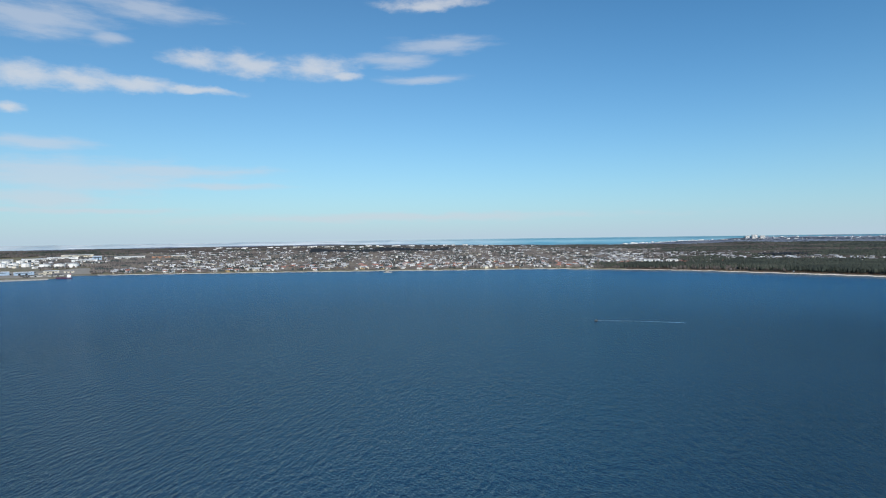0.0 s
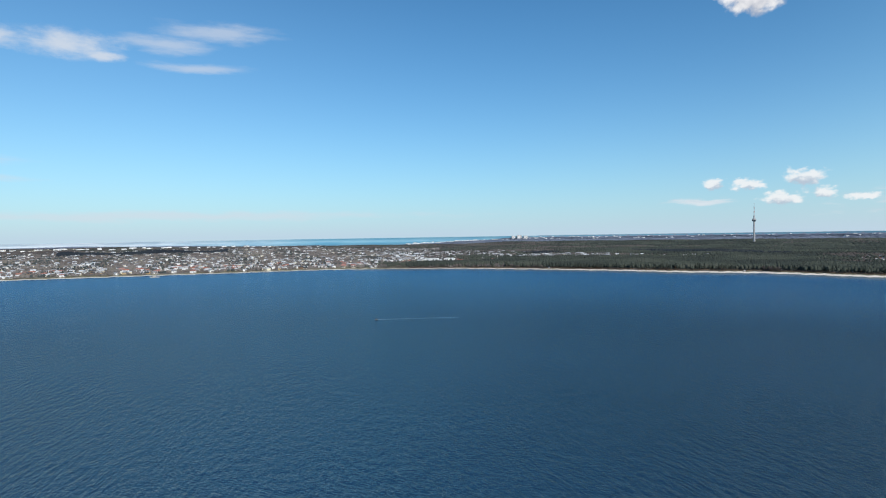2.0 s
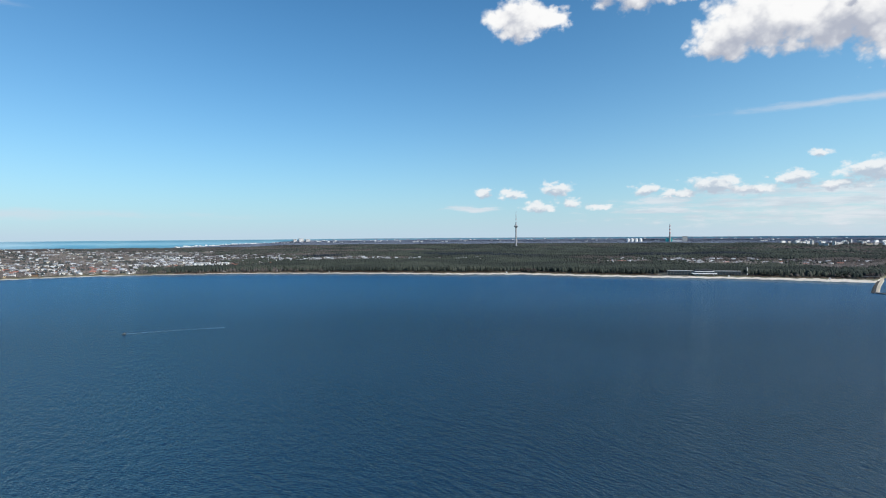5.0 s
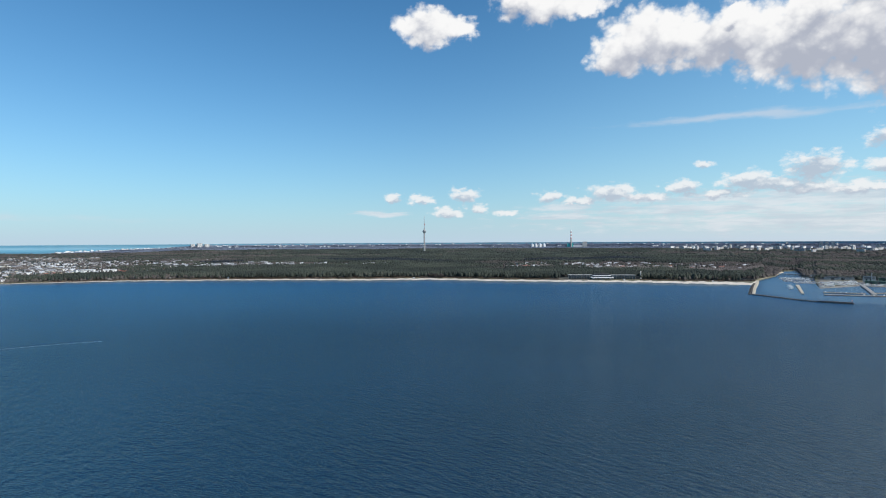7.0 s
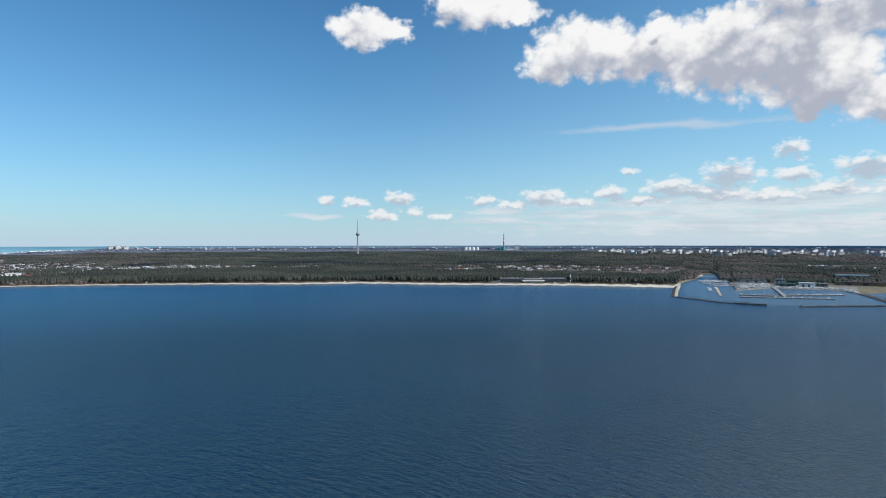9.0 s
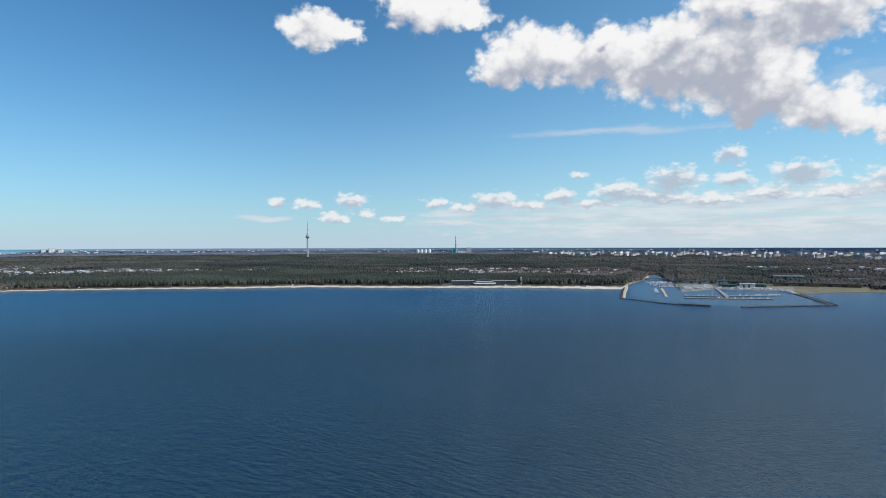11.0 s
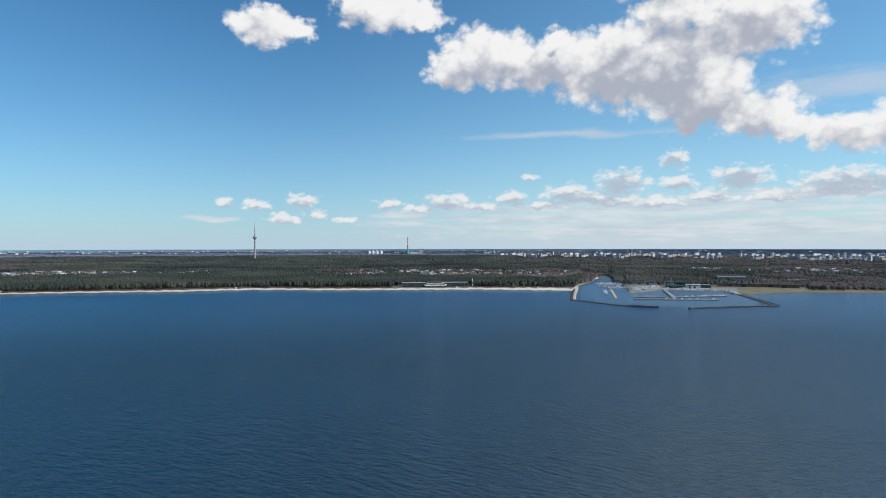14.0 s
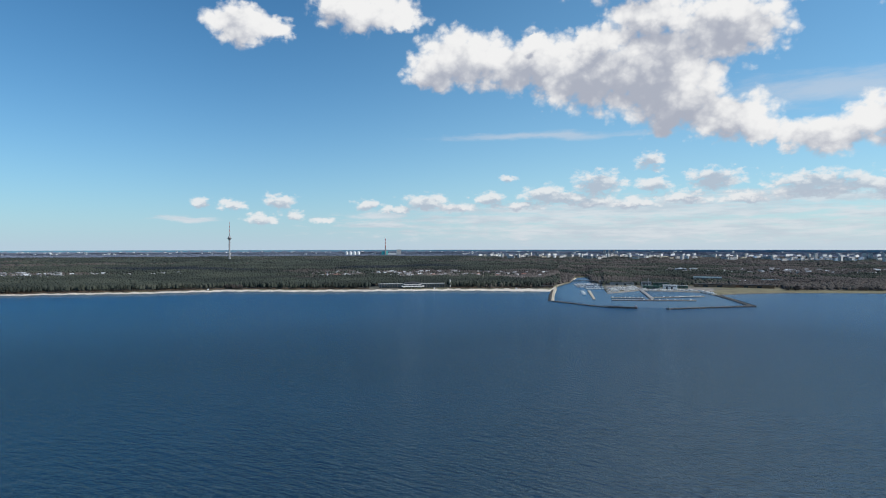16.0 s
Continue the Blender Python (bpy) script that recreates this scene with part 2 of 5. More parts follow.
def leafy(name, colours, rough=0.9, stand=0.004):
    """Foliage: every crown takes its own shade between the colours, and stands of trees differ."""
    def build(n, p):
        rnd = n.add("ShaderNodeNewGeometry").outputs["Random Per Island"]
        at = n.add("ShaderNodeTexCoord").outputs["Object"]
        ramp = n.add("ShaderNodeValToRGB")
        while len(ramp.color_ramp.elements) < len(colours):
            ramp.color_ramp.elements.new(0.5)
        for k, (e, c) in enumerate(zip(ramp.color_ramp.elements, colours)):
            e.position, e.color = k / (len(colours) - 1), (*c, 1)
        n.put(ramp.inputs[0], n.math("ADD", n.math("MULTIPLY", rnd, 0.35), n.math("MULTIPLY", n.step(n.noise(at, stand, 4), 0.38, 0.62), 0.62)))
        grain = n.noise(at, 0.35, 3)
        n.put(p.inputs["Base Color"], n.mix(n.step(grain, 0.35, 0.7), ramp.outputs[0], n.mix(1.0, ramp.outputs[0], (0.72, 0.72, 0.72), "MULTIPLY")))
        p.inputs["Roughness"].default_value = rough
        p.inputs["Specular IOR Level"].default_value = 0.15
    return material(name, build)


def water_build(n, p):
    at = n.add("ShaderNodeTexCoord").outputs["Object"]
    turned = n.add("ShaderNodeMapping")
    n.put(turned.inputs["Vector"], at)
    turned.inputs["Rotation"].default_value = (0, 0, radians(WAVE_TURN))
    lines = n.vec("MULTIPLY", turned.outputs[0], (0.36, 1, 1))
    swell = n.noise(lines, 0.30, 2, 0.5)
    cross = n.add("ShaderNodeMapping")
    n.put(cross.inputs["Vector"], at)
    cross.inputs["Rotation"].default_value = (0, 0, radians(WAVE_TURN - 27))
    chop = n.noise(n.vec("MULTIPLY", cross.outputs[0], (0.45, 1, 1)), 0.75, 3, 0.55)
    fine = n.noise(turned.outputs[0], 1.6, 3, 0.6)
    far_waves = n.add("ShaderNodeAttribute", attribute_name="rollers").outputs["Fac"]
    long = n.noise(n.vec("MULTIPLY", turned.outputs[0], (0.4, 1, 1)), 0.17, 3, 0.6)
    crisp = n.add("ShaderNodeAttribute", attribute_name="crisp").outputs["Fac"]
    small = n.math("MULTIPLY", n.math("ADD", n.math("MULTIPLY", chop, 0.5), n.math("MULTIPLY", fine, 0.09)), crisp)
    height = n.math("MULTIPLY", n.math("ADD", n.math("MULTIPLY", swell, 0.9), small), crisp)
    height = n.math("ADD", height, n.math("MULTIPLY", long, far_waves))
    bump = n.add("ShaderNodeBump")
    bump.inputs["Distance"].default_value = WAVE
    n.put(bump.inputs["Height"], height)
    gust = n.noise(n.vec("MULTIPLY", at, (1, 1, 0)), 0.0022, 5, 0.6)
    shoal = n.add("ShaderNodeAttribute", attribute_name="shoal").outputs["Fac"]
    shelf = n.add("ShaderNodeAttribute", attribute_name="shelf").outputs["Fac"]
    # bluer base colour far off stands in for reflected blue sky
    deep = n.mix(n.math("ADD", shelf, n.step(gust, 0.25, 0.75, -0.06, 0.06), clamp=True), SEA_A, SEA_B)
    c = n.mix(n.math("MULTIPLY", shoal, n.step(n.noise(at, 0.012, 4), 0.2, 0.7, 0.4, 0.9)), deep, SHOAL_C)
    # light from within the water, under a sheen that the slopes of the waves even out
    within = n.add("ShaderNodeBsdfDiffuse")
    n.put(within.inputs["Color"], c)
    n.put(within.inputs["Normal"], bump.outputs[0])
    sheen = n.add("ShaderNodeBsdfGlossy")
    sheen.inputs["Color"].default_value = (0.78, 0.93, 1.0, 1.0)
    n.put(sheen.inputs["Roughness"], n.math("ADD", n.step(gust, 0.25, 0.75, -0.015, 0.015), n.add("ShaderNodeAttribute", attribute_name="ruffle").outputs["Fac"]))
    n.put(sheen.inputs["Normal"], bump.outputs[0])
    both = n.add("ShaderNodeMixShader")
    both.inputs[0].default_value = SHEEN
    n.put(both.inputs[1], within.outputs[0])
    n.put(both.inputs[2], sheen.outputs[0])
    n.put(n.tree.nodes["Material Output"].inputs[0], both.outputs[0])
    n.tree.nodes.remove(p)


SHEEN = 0.27
WAVE_TURN, WAVE, SEA_ROUGH = 97.0, 1.5, 0.07
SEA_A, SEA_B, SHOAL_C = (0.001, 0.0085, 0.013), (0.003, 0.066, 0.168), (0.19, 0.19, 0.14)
WATER = material("sea_water", water_build)


def ground_build(n, p):
    at = n.add("ShaderNodeTexCoord").outputs["Object"]
    a = n.noise(at, 0.006, 5, 0.6)
    b = n.noise(at, 0.05, 4, 0.6)
    wood = n.add("ShaderNodeAttribute", attribute_name="wood").outputs["Fac"]
    grass = n.mix(n.step(b, 0.35, 0.65), (0.15, 0.135, 0.095), (0.20, 0.19, 0.12))
    grass = n.mix(n.step(a, 0.45, 0.62), grass, (0.18, 0.165, 0.14))
    canopy = n.mix(n.step(a, 0.4, 0.6), (0.050, 0.062, 0.062), (0.095, 0.098, 0.10))
    canopy = n.mix(n.step(n.noise(at, 0.0013, 4), 0.42, 0.6), canopy, (0.065, 0.080, 0.088))
    # haze painted into the far canopy: paler and bluer with distance
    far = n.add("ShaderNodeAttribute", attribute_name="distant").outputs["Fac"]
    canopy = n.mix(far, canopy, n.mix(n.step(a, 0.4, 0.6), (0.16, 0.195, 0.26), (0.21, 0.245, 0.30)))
    n.put(p.inputs["Base Color"], n.mix(wood, grass, canopy))
    p.inputs["Roughness"].default_value = 0.95
    p.inputs["Specular IOR Level"].default_value = 0.1
    bump = n.add("ShaderNodeBump")
    bump.inputs["Distance"].default_value = 3.0
    n.put(bump.inputs["Height"], b)
    n.put(p.inputs["Normal"], bump.outputs[0])


def far_sea_build(n, p):
    at = n.add("ShaderNodeTexCoord").outputs["Object"]
    streak = n.noise(n.vec("MULTIPLY", at, (1, 1, 12)), 0.004, 4, 0.55)
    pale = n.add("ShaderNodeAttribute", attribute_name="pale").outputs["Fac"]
    # drawn-in slope mirrors no low sky, so sheen and haze are painted here
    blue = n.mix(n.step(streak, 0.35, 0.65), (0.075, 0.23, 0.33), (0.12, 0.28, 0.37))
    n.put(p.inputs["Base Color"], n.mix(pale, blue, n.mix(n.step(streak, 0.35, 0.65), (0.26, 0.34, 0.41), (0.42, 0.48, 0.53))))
    p.inputs["Roughness"].default_value = 0.6


FARSEA = material("open_sea", far_sea_build)
GROUND = material("land", ground_build)
SAND = painted("sand", (0.68, 0.61, 0.52), 0.95, 0.2, 0.02)
GRASS = painted("dry_grass", (0.185, 0.165, 0.092), 0.95, 0.35, 0.03)
PINE = leafy("pine_needles", [(0.030, 0.038, 0.034), (0.042, 0.051, 0.043), (0.056, 0.066, 0.053), (0.078, 0.084, 0.068)])
SPRUCE = leafy("spruce_needles", [(0.040, 0.050, 0.050), (0.054, 0.066, 0.066), (0.070, 0.084, 0.084)])
TWIGS = leafy("bare_twigs", [(0.100, 0.086, 0.080), (0.140, 0.122, 0.114), (0.190, 0.168, 0.158), (0.165, 0.152, 0.120)])
# needles darkened to paint cloud shadow onto bands of forest
SHADOWTREES = leafy("dark_spruce_needles", [(0.016, 0.022, 0.030), (0.022, 0.029, 0.038), (0.030, 0.038, 0.046)])
DUNE = leafy("dry_dune_scrub", [(0.085, 0.060, 0.047), (0.12, 0.085, 0.065), (0.165, 0.128, 0.095)])
# pale blue haze painted into the foliage colour, brightening its unlit slope
HAZEWOOD = leafy("distant_wood", [(0.13, 0.155, 0.215), (0.155, 0.185, 0.25), (0.19, 0.22, 0.285)])
WOODTWIGS = leafy("brown_twigs", [(0.066, 0.058, 0.055), (0.080, 0.070, 0.066), (0.104, 0.091, 0.085), (0.098, 0.090, 0.074)])
BARK = painted("bark", (0.13, 0.085, 0.06), 0.95, 0.4, 0.8)
WHITE = painted("white_render", (0.82, 0.81, 0.79), 0.75, 0.14, 0.12, vary=0.15)
CREAM = painted("cream_render", (0.66, 0.60, 0.48), 0.8, 0.18, 0.12, vary=0.25)
GREY = painted("grey_render", (0.42, 0.42, 0.41), 0.8, 0.2, 0.12, vary=0.3)
BROWN = painted("brown_timber", (0.22, 0.14, 0.09), 0.8, 0.3, 0.3, vary=0.3)
OCHRE = painted("ochre_render", (0.52, 0.37, 0.19), 0.8, 0.2, 0.12, vary=0.25)
TILE = painted("red_tile", (0.33, 0.15, 0.115), 0.75, 0.3, 0.4, vary=0.35)
SHEET = painted("grey_roof_sheet", (0.30, 0.30, 0.31), 0.5, 0.25, 0.2, vary=0.5)
PALE = painted("pale_roof_sheet", (0.62, 0.63, 0.65), 0.45, 0.15, 0.2, vary=0.2)
DARKROOF = painted("dark_bitumen_roof", (0.06, 0.06, 0.065), 0.85, 0.3, 0.2, vary=0.3)
GREEN = painted("green_cladding", (0.05, 0.12, 0.09), 0.6, 0.25, 0.2)
BLUE = painted("blue_cladding", (0.34, 0.45, 0.58), 0.6, 0.2, 0.2)
ROOFBLUE = painted("blue_grey_roof", (0.10, 0.17, 0.20), 0.5, 0.25, 0.1)
TEAL = painted("teal_cladding", (0.05, 0.42, 0.42), 0.6, 0.2, 0.1)
CONCRETE = painted("weathered_concrete", (0.33, 0.315, 0.29), 0.9, 0.3, 0.15, relief=0.05)
TOWERC = painted("tower_concrete", (0.34, 0.34, 0.35), 0.85, 0.2, 0.05)
PANELC = painted("concrete_panels", (0.64, 0.62, 0.60), 0.85, 0.2, 0.08, vary=0.3)
STEEL = painted("galvanised_steel", (0.45, 0.46, 0.48), 0.45, 0.2, 0.4, metal=0.7)
RED = painted("red_paint", (0.36, 0.06, 0.05), 0.6, 0.2, 0.2)
ORANGE = painted("orange_brick", (0.42, 0.22, 0.13), 0.8, 0.25, 0.2)
HULL = painted("dark_hull_paint", (0.07, 0.025, 0.06), 0.45, 0.25, 0.2)
GEL = painted("white_gelcoat", (0.80, 0.80, 0.78), 0.3, 0.08, 0.3)
NAVY = painted("navy_canvas", (0.03, 0.05, 0.12), 0.8, 0.2, 0.6)
TIMBER = painted("grey_decking", (0.30, 0.27, 0.23), 0.9, 0.3, 0.4)
YARD = painted("grey_gravel", (0.26, 0.24, 0.21), 0.95, 0.35, 0.05)
ROCK = painted("granite_boulders", (0.15, 0.138, 0.125), 0.95, 0.45, 0.6, vary=0.5)
DARKSTONE = painted("dark_wet_stone", (0.13, 0.12, 0.11), 0.9, 0.35, 0.2, relief=0.05)
PALESTONE = painted("pale_shore_stone", (0.56, 0.52, 0.46), 0.95, 0.3, 0.04)
SANDQUAY = painted("sandy_concrete", (0.50, 0.43, 0.33), 0.95, 0.25, 0.06)
ASPHALT = painted("asphalt", (0.07, 0.07, 0.072), 0.95, 0.3, 0.1)
FOAM = painted("foam", (0.16, 0.25, 0.32), 0.6, 0.3, 0.15)


def glass_build(n, p):
    p.inputs["Base Color"].default_value = (0.03, 0.04, 0.05, 1)
    p.inputs["Roughness"].default_value = 0.12
    p.inputs["IOR"].default_value = 1.5
    n.put(p.inputs["Roughness"], n.step(n.noise(n.add("ShaderNodeTexCoord").outputs["Object"], 0.3), 0.3, 0.7, 0.08, 0.2))


GLASS = material("window_glass", glass_build)

# ---------------------------------------------------------------- plan
# Beyond NEAR metres the distances are drawn in, so that the horizon lies within the camera's reach of 5 km.
EYE = np.array((65.0, 24.0, 120.0))
NEAR, REACH = 3600.0, 4930.0


def drawn_in(p):
    """Places (n, 3) on the true plan, as they are built, and by how much things there shrink."""
    v = np.atleast_2d(np.asarray(p, float)) - EYE
    r = np.maximum(np.hypot(v[:, 0], v[:, 1]), 1.0)
    k = REACH - NEAR
    s = np.where(r > NEAR, (NEAR + k * (1 - np.exp(-np.maximum(r - NEAR, 0) / k))) / r, 1.0)
    return EYE + v * s[:, None], s


def polar(az, r):
    a = np.radians(az)
    return np.stack([np.sin(a) * r, np.cos(a) * r], -1)


# waterline: azimuth and distance from the origin
SHORE_AZ = (-75, -50, -36.5, -33.6, -31.3, -27.2, -19.9, -9.9, 0.8, 7.8, 11.5, 21.4, 28, 36.5, 42, 48.7, 54.7, 60.6, 68, 74, 76.2,
            76.8, 77.9, 78.4, 79.4, 79.8, 80.5, 80.8, 82.3, 83.5, 88.2, 89.2, 91.0, 94.3, 100.7, 112, 150)
SHORE_R = (2700, 2500, 2372, 2321, 2476, 2404, 2286, 2191, 2143, 2178, 2174, 2107, 2024, 1935, 1878, 1880, 1815, 1800, 1815, 1800, 1800,
           2010, 2210, 2560, 2600, 2160, 2110, 1745, 1810, 1880, 1865, 1765, 1840, 1925, 2039, 2200, 2700)


def shore(az):
    az = np.asarray(az, float)
    wobble = 7 * np.sin(az * 2.9) + 5 * np.sin(az * 7.3 + 1) + 3 * np.sin(az * 17.7)
    return np.interp(az, SHORE_AZ, SHORE_R) + wobble * (az < 75)


def far_coast(az):
    """Where the land ends again behind the first shore."""
    return np.interp(az, (-75, -30, -12, -4, 4, 16, 18.5, 21, 24.5, 26.5, 29), (7600, 8200, 8700, 8000, 7200, 7000, 7900, 9300, 10400, 13000, 24000))


def height(az, r):
    """Height of the land above the sea."""
    az, r = np.asarray(az, float), np.asarray(r, float)
    d = r - shore(az)
    rise = 2.2 * np.clip(d / 45, -1, 1) + 2.0 * np.clip((d - 45) / 300, 0, 1) + 12 * np.clip((d - 300) / 800, 0, 1) + 5 * np.clip((d - 1100) / 3000, 0, 1)
    east = np.clip((az + 10) / 17, 0, 1)
    rise = rise - (12 * np.clip((r - 5200) / 2500, 0, 1) * (1 - east) + 16 * np.clip((r - 4600) / 2200, 0, 1) * east) * np.clip((26 - az) / 4, 0, 1)
    rise = rise + 20 * np.clip((d - 1000) / 1300, 0, 1) * np.clip((16 - az) / 8, 0, 1) * (1 - east * (1 - np.clip((6300 - r) / 1500, 0, 1)))
    return rise + 2.0 * np.sin(az * 0.9 + r / 700) * np.clip(d / 1500, 0, 1)


def on_land(az, r, up=0.0):
    p = polar(az, r)
    z = height(az, r) + up
    return np.concatenate([p, np.asarray(z)[..., None]], -1)


def mesh_object(name, verts, faces, mat, parent=None, smooth=False):
    me = bpy.data.meshes.new(name)
    verts, faces = np.asarray(verts, np.float32), np.asarray(faces, np.int32)
    k = faces.shape[1]
    me.vertices.add(len(verts))
    me.vertices.foreach_set("co", verts.ravel())
    me.loops.add(faces.size)
    me.loops.foreach_set("vertex_index", faces.ravel())
    me.polygons.add(len(faces))
    me.polygons.foreach_set("loop_start", np.arange(len(faces), dtype=np.int32) * k)
    me.polygons.foreach_set("use_smooth", np.full(len(faces), smooth))
    me.update(calc_edges=True)
    me.validate()
    me.materials.append(mat)
    ob = new(name, me)
    ob.parent = parent
    return ob


def grid_faces(rows, cols):
    i = (np.arange(rows - 1)[:, None] * cols + np.arange(cols - 1)[None]).ravel()
    return np.stack([i, i + 1, i + cols + 1, i + cols], 1)


# ---------------------------------------------------------------- water and land
def build_water():
    az = np.concatenate([np.arange(-75, 150, 0.5), np.arange(150, 285.1, 5)])
    near = np.concatenate([[1, 60, 150, 250, 350, 450, 600, 700, 800, 900, 1000, 1150, 1300, 1340, 1380, 1420, 1460, 1500], np.arange(1600, 2560, 30),
                           [2700, 3000, 3500, 4000, 4500, 5200, 6000]])
    A, R = np.meshgrid(az, near)
    p = np.concatenate([polar(A, R), np.zeros((*A.shape, 1))], -1).reshape(-1, 3)
    v, s = drawn_in(p)
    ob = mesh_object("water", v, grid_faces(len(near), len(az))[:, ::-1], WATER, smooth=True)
    shoal = np.clip(1 - (shore(A) - R) / 170, 0, 1) ** 1.2
    shoal = np.where((A > 75) | (A < 12), shoal * 0.25, shoal) * (R < shore(A) + 60)
    at = ob.data.attributes.new("shoal", "FLOAT", "POINT")
    at.data.foreach_set("value", shoal.ravel().astype(np.float32))
    # small waves melt into a rougher sheen where the water is seen from far off
    ruffle = np.interp(R, (250, 900, 1400, 2000), (SEA_ROUGH, SEA_ROUGH + 0.03, SEA_ROUGH + 0.08, SEA_ROUGH + 0.14))
    # painted blue of the reflected sky, growing with distance
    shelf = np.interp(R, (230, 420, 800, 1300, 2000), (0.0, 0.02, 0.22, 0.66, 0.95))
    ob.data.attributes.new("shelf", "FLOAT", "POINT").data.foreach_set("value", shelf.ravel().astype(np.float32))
    crisp = np.interp(R, (300, 800, 1150, 1500, 2000), (1.0, 0.9, 0.7, 0.6, 0.5))
    rollers = np.interp(R, (200, 450, 900, 1300, 1600, 2000), (0.05, 1.0, 2.2, 2.6, 2.2, 1.4))
    # sheltered water behind the breakwaters
    calm = (A > 76.5) & (A < 90.5) & (R > np.interp(A, (76, 79.5, 85.3, 90.5), (1560, 1430, 1405, 1500)))
    crisp, rollers, ruffle = np.where(calm, 0.25, crisp), np.where(calm, 0.0, rollers), np.where(calm, 0.21, ruffle)
    ob.data.attributes.new("rollers", "FLOAT", "POINT").data.foreach_set("value", rollers.ravel().astype(np.float32))
    ob.data.attributes.new("crisp", "FLOAT", "POINT").data.foreach_set("value", crisp.ravel().astype(np.float32))
    ob.data.attributes.new("ruffle", "FLOAT", "POINT").data.foreach_set("value", ruffle.ravel().astype(np.float32))
    tagged(ob, "dark blue bay water with small wind ripples", "sea", kind="structure")


def build_ground():
    az = np.arange(-75, 150.05, 0.125)
    steps = np.concatenate([[-60, -20, 0, 12, 25, 45, 70, 110, 160, 230, 320, 430, 560, 720, 900, 1100, 1350, 1650, 2000, 2400, 2900, 3500],
                            np.geomspace(4200, 22000, 22)])
    A, D = np.meshgrid(az, steps)
    S, C = shore(A), far_coast(A)
    R = S + D * np.where(D > 0, (C - S) / 22000.0 * np.clip(D / 6000, 0, 1) + np.clip(1 - D / 6000, 0, 1), 1)
    R = np.minimum(np.maximum.accumulate(R, axis=0), C)
    p = on_land(A, R).reshape(-1, 3)
    v, s = drawn_in(p)
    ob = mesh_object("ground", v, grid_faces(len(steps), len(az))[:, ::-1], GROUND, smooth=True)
    at = ob.data.attributes.new("wood", "FLOAT", "POINT")
    at.data.foreach_set("value", np.maximum(np.clip((R - 4200) / 900, 0, 1), np.clip((A - 17) / 6, 0, 1) * np.clip((R - S - np.where(A > 77, 230, 75)) / 60, 0, 1)).ravel().astype(np.float32))
    # how much of the painted haze the canopy takes
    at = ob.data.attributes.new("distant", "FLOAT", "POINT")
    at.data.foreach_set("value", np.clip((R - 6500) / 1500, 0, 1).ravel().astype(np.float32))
    tagged(ob, "low wooded coastal land with dry spring grass", "land", kind="structure")


def build_beach():
    az = np.arange(13, 76.6, 0.125)
    wide = np.interp(az, (13, 22, 36, 45, 60, 70, 74, 76.5), (8, 15, 24, 32, 34, 40, 66, 50)) * (1 + 0.18 * np.sin(az * 6.1) + 0.1 * np.sin(az * 19))
    rows = []
    for f, up in ((-0.2, 0.25), (0.0, 0.35), (0.3, 0.5), (0.6, 0.5), (0.85, 0.35)):
        rows.append(on_land(az, shore(az) + wide * f, up))
    v, s = drawn_in(np.concatenate(rows))
    tagged(mesh_object("beach", v, grid_faces(5, len(az))[:, ::-1], SAND, smooth=True), "pale dry sand beach along the bay", "beach", kind="structure")
    az = np.arange(-30, 13.2, 0.125)
    rows = []
    for f, up in ((-9, 0.05), (0.0, 0.6), (9, 0.7), (16, 0.3)):
        rows.append(on_land(az, shore(az) + f * (1 + 0.3 * np.sin(az * 5)), up))
    v, s = drawn_in(np.concatenate(rows))
    tagged(mesh_object("shore_road", v, grid_faces(4, len(az))[:, ::-1], PALESTONE, smooth=True),
           "pale stone sea wall and shore road", "sea wall", kind="structure")


def build_verge():
    az = np.arange(-24, 21, 0.125)
    rows = []
    for f, up in ((14, 0.35), (26, 0.5), (40, 0.35)):
        rows.append(on_land(az, shore(az) + f + 4 * np.sin(az * 3.1), up))
    v, s = drawn_in(np.concatenate(rows))
    tagged(mesh_object("grass_verge", v, grid_faces(3, len(az))[:, ::-1], GRASS, smooth=True), "yellow-green grass verge behind the sea wall", "grass", kind="structure")


def build_far_sea():
    az = np.arange(-75, 285.1, 1.0)
    far = np.array([5950, 7000, 8500, 10000, 13000, 17000, 21000, 26600.0])
    A, R = np.meshgrid(az, far)
    v, s = drawn_in(np.concatenate([polar(A, R), np.full((*A.shape, 1), 0.05)], -1).reshape(-1, 3))
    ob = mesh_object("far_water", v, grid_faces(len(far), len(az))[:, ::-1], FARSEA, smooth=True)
    # paler at lower azimuths: haze and glint put into the colour
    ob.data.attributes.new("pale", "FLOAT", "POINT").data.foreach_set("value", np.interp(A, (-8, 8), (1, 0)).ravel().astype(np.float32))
    tagged(ob, "pale blue open sea at the horizon", "sea", kind="structure")


build_verge()
build_far_sea()
build_water()
build_ground()
build_beach()


# ---------------------------------------------------------------- building blocks of things
def part(name, bm, mat, parent=None, label=""):
    """Links a bmesh as one mesh object under a thing or a part."""
    me = bpy.data.meshes.new(name)
    bm.to_mesh(me)
    bm.free()
    me.materials.append(mat)
    ob = new(name, me)
    ob.parent = parent
    return tagged(ob, label)


def again(ob, m, parent):
    """Another part on the same mesh."""
    o = new(ob.name.split(".")[0], ob.data)
    o.parent, o.matrix_basis = parent, m
    return o


def thing(name, label, category, group="", kind=""):
    return tagged(new(name), label, category, group, kind)


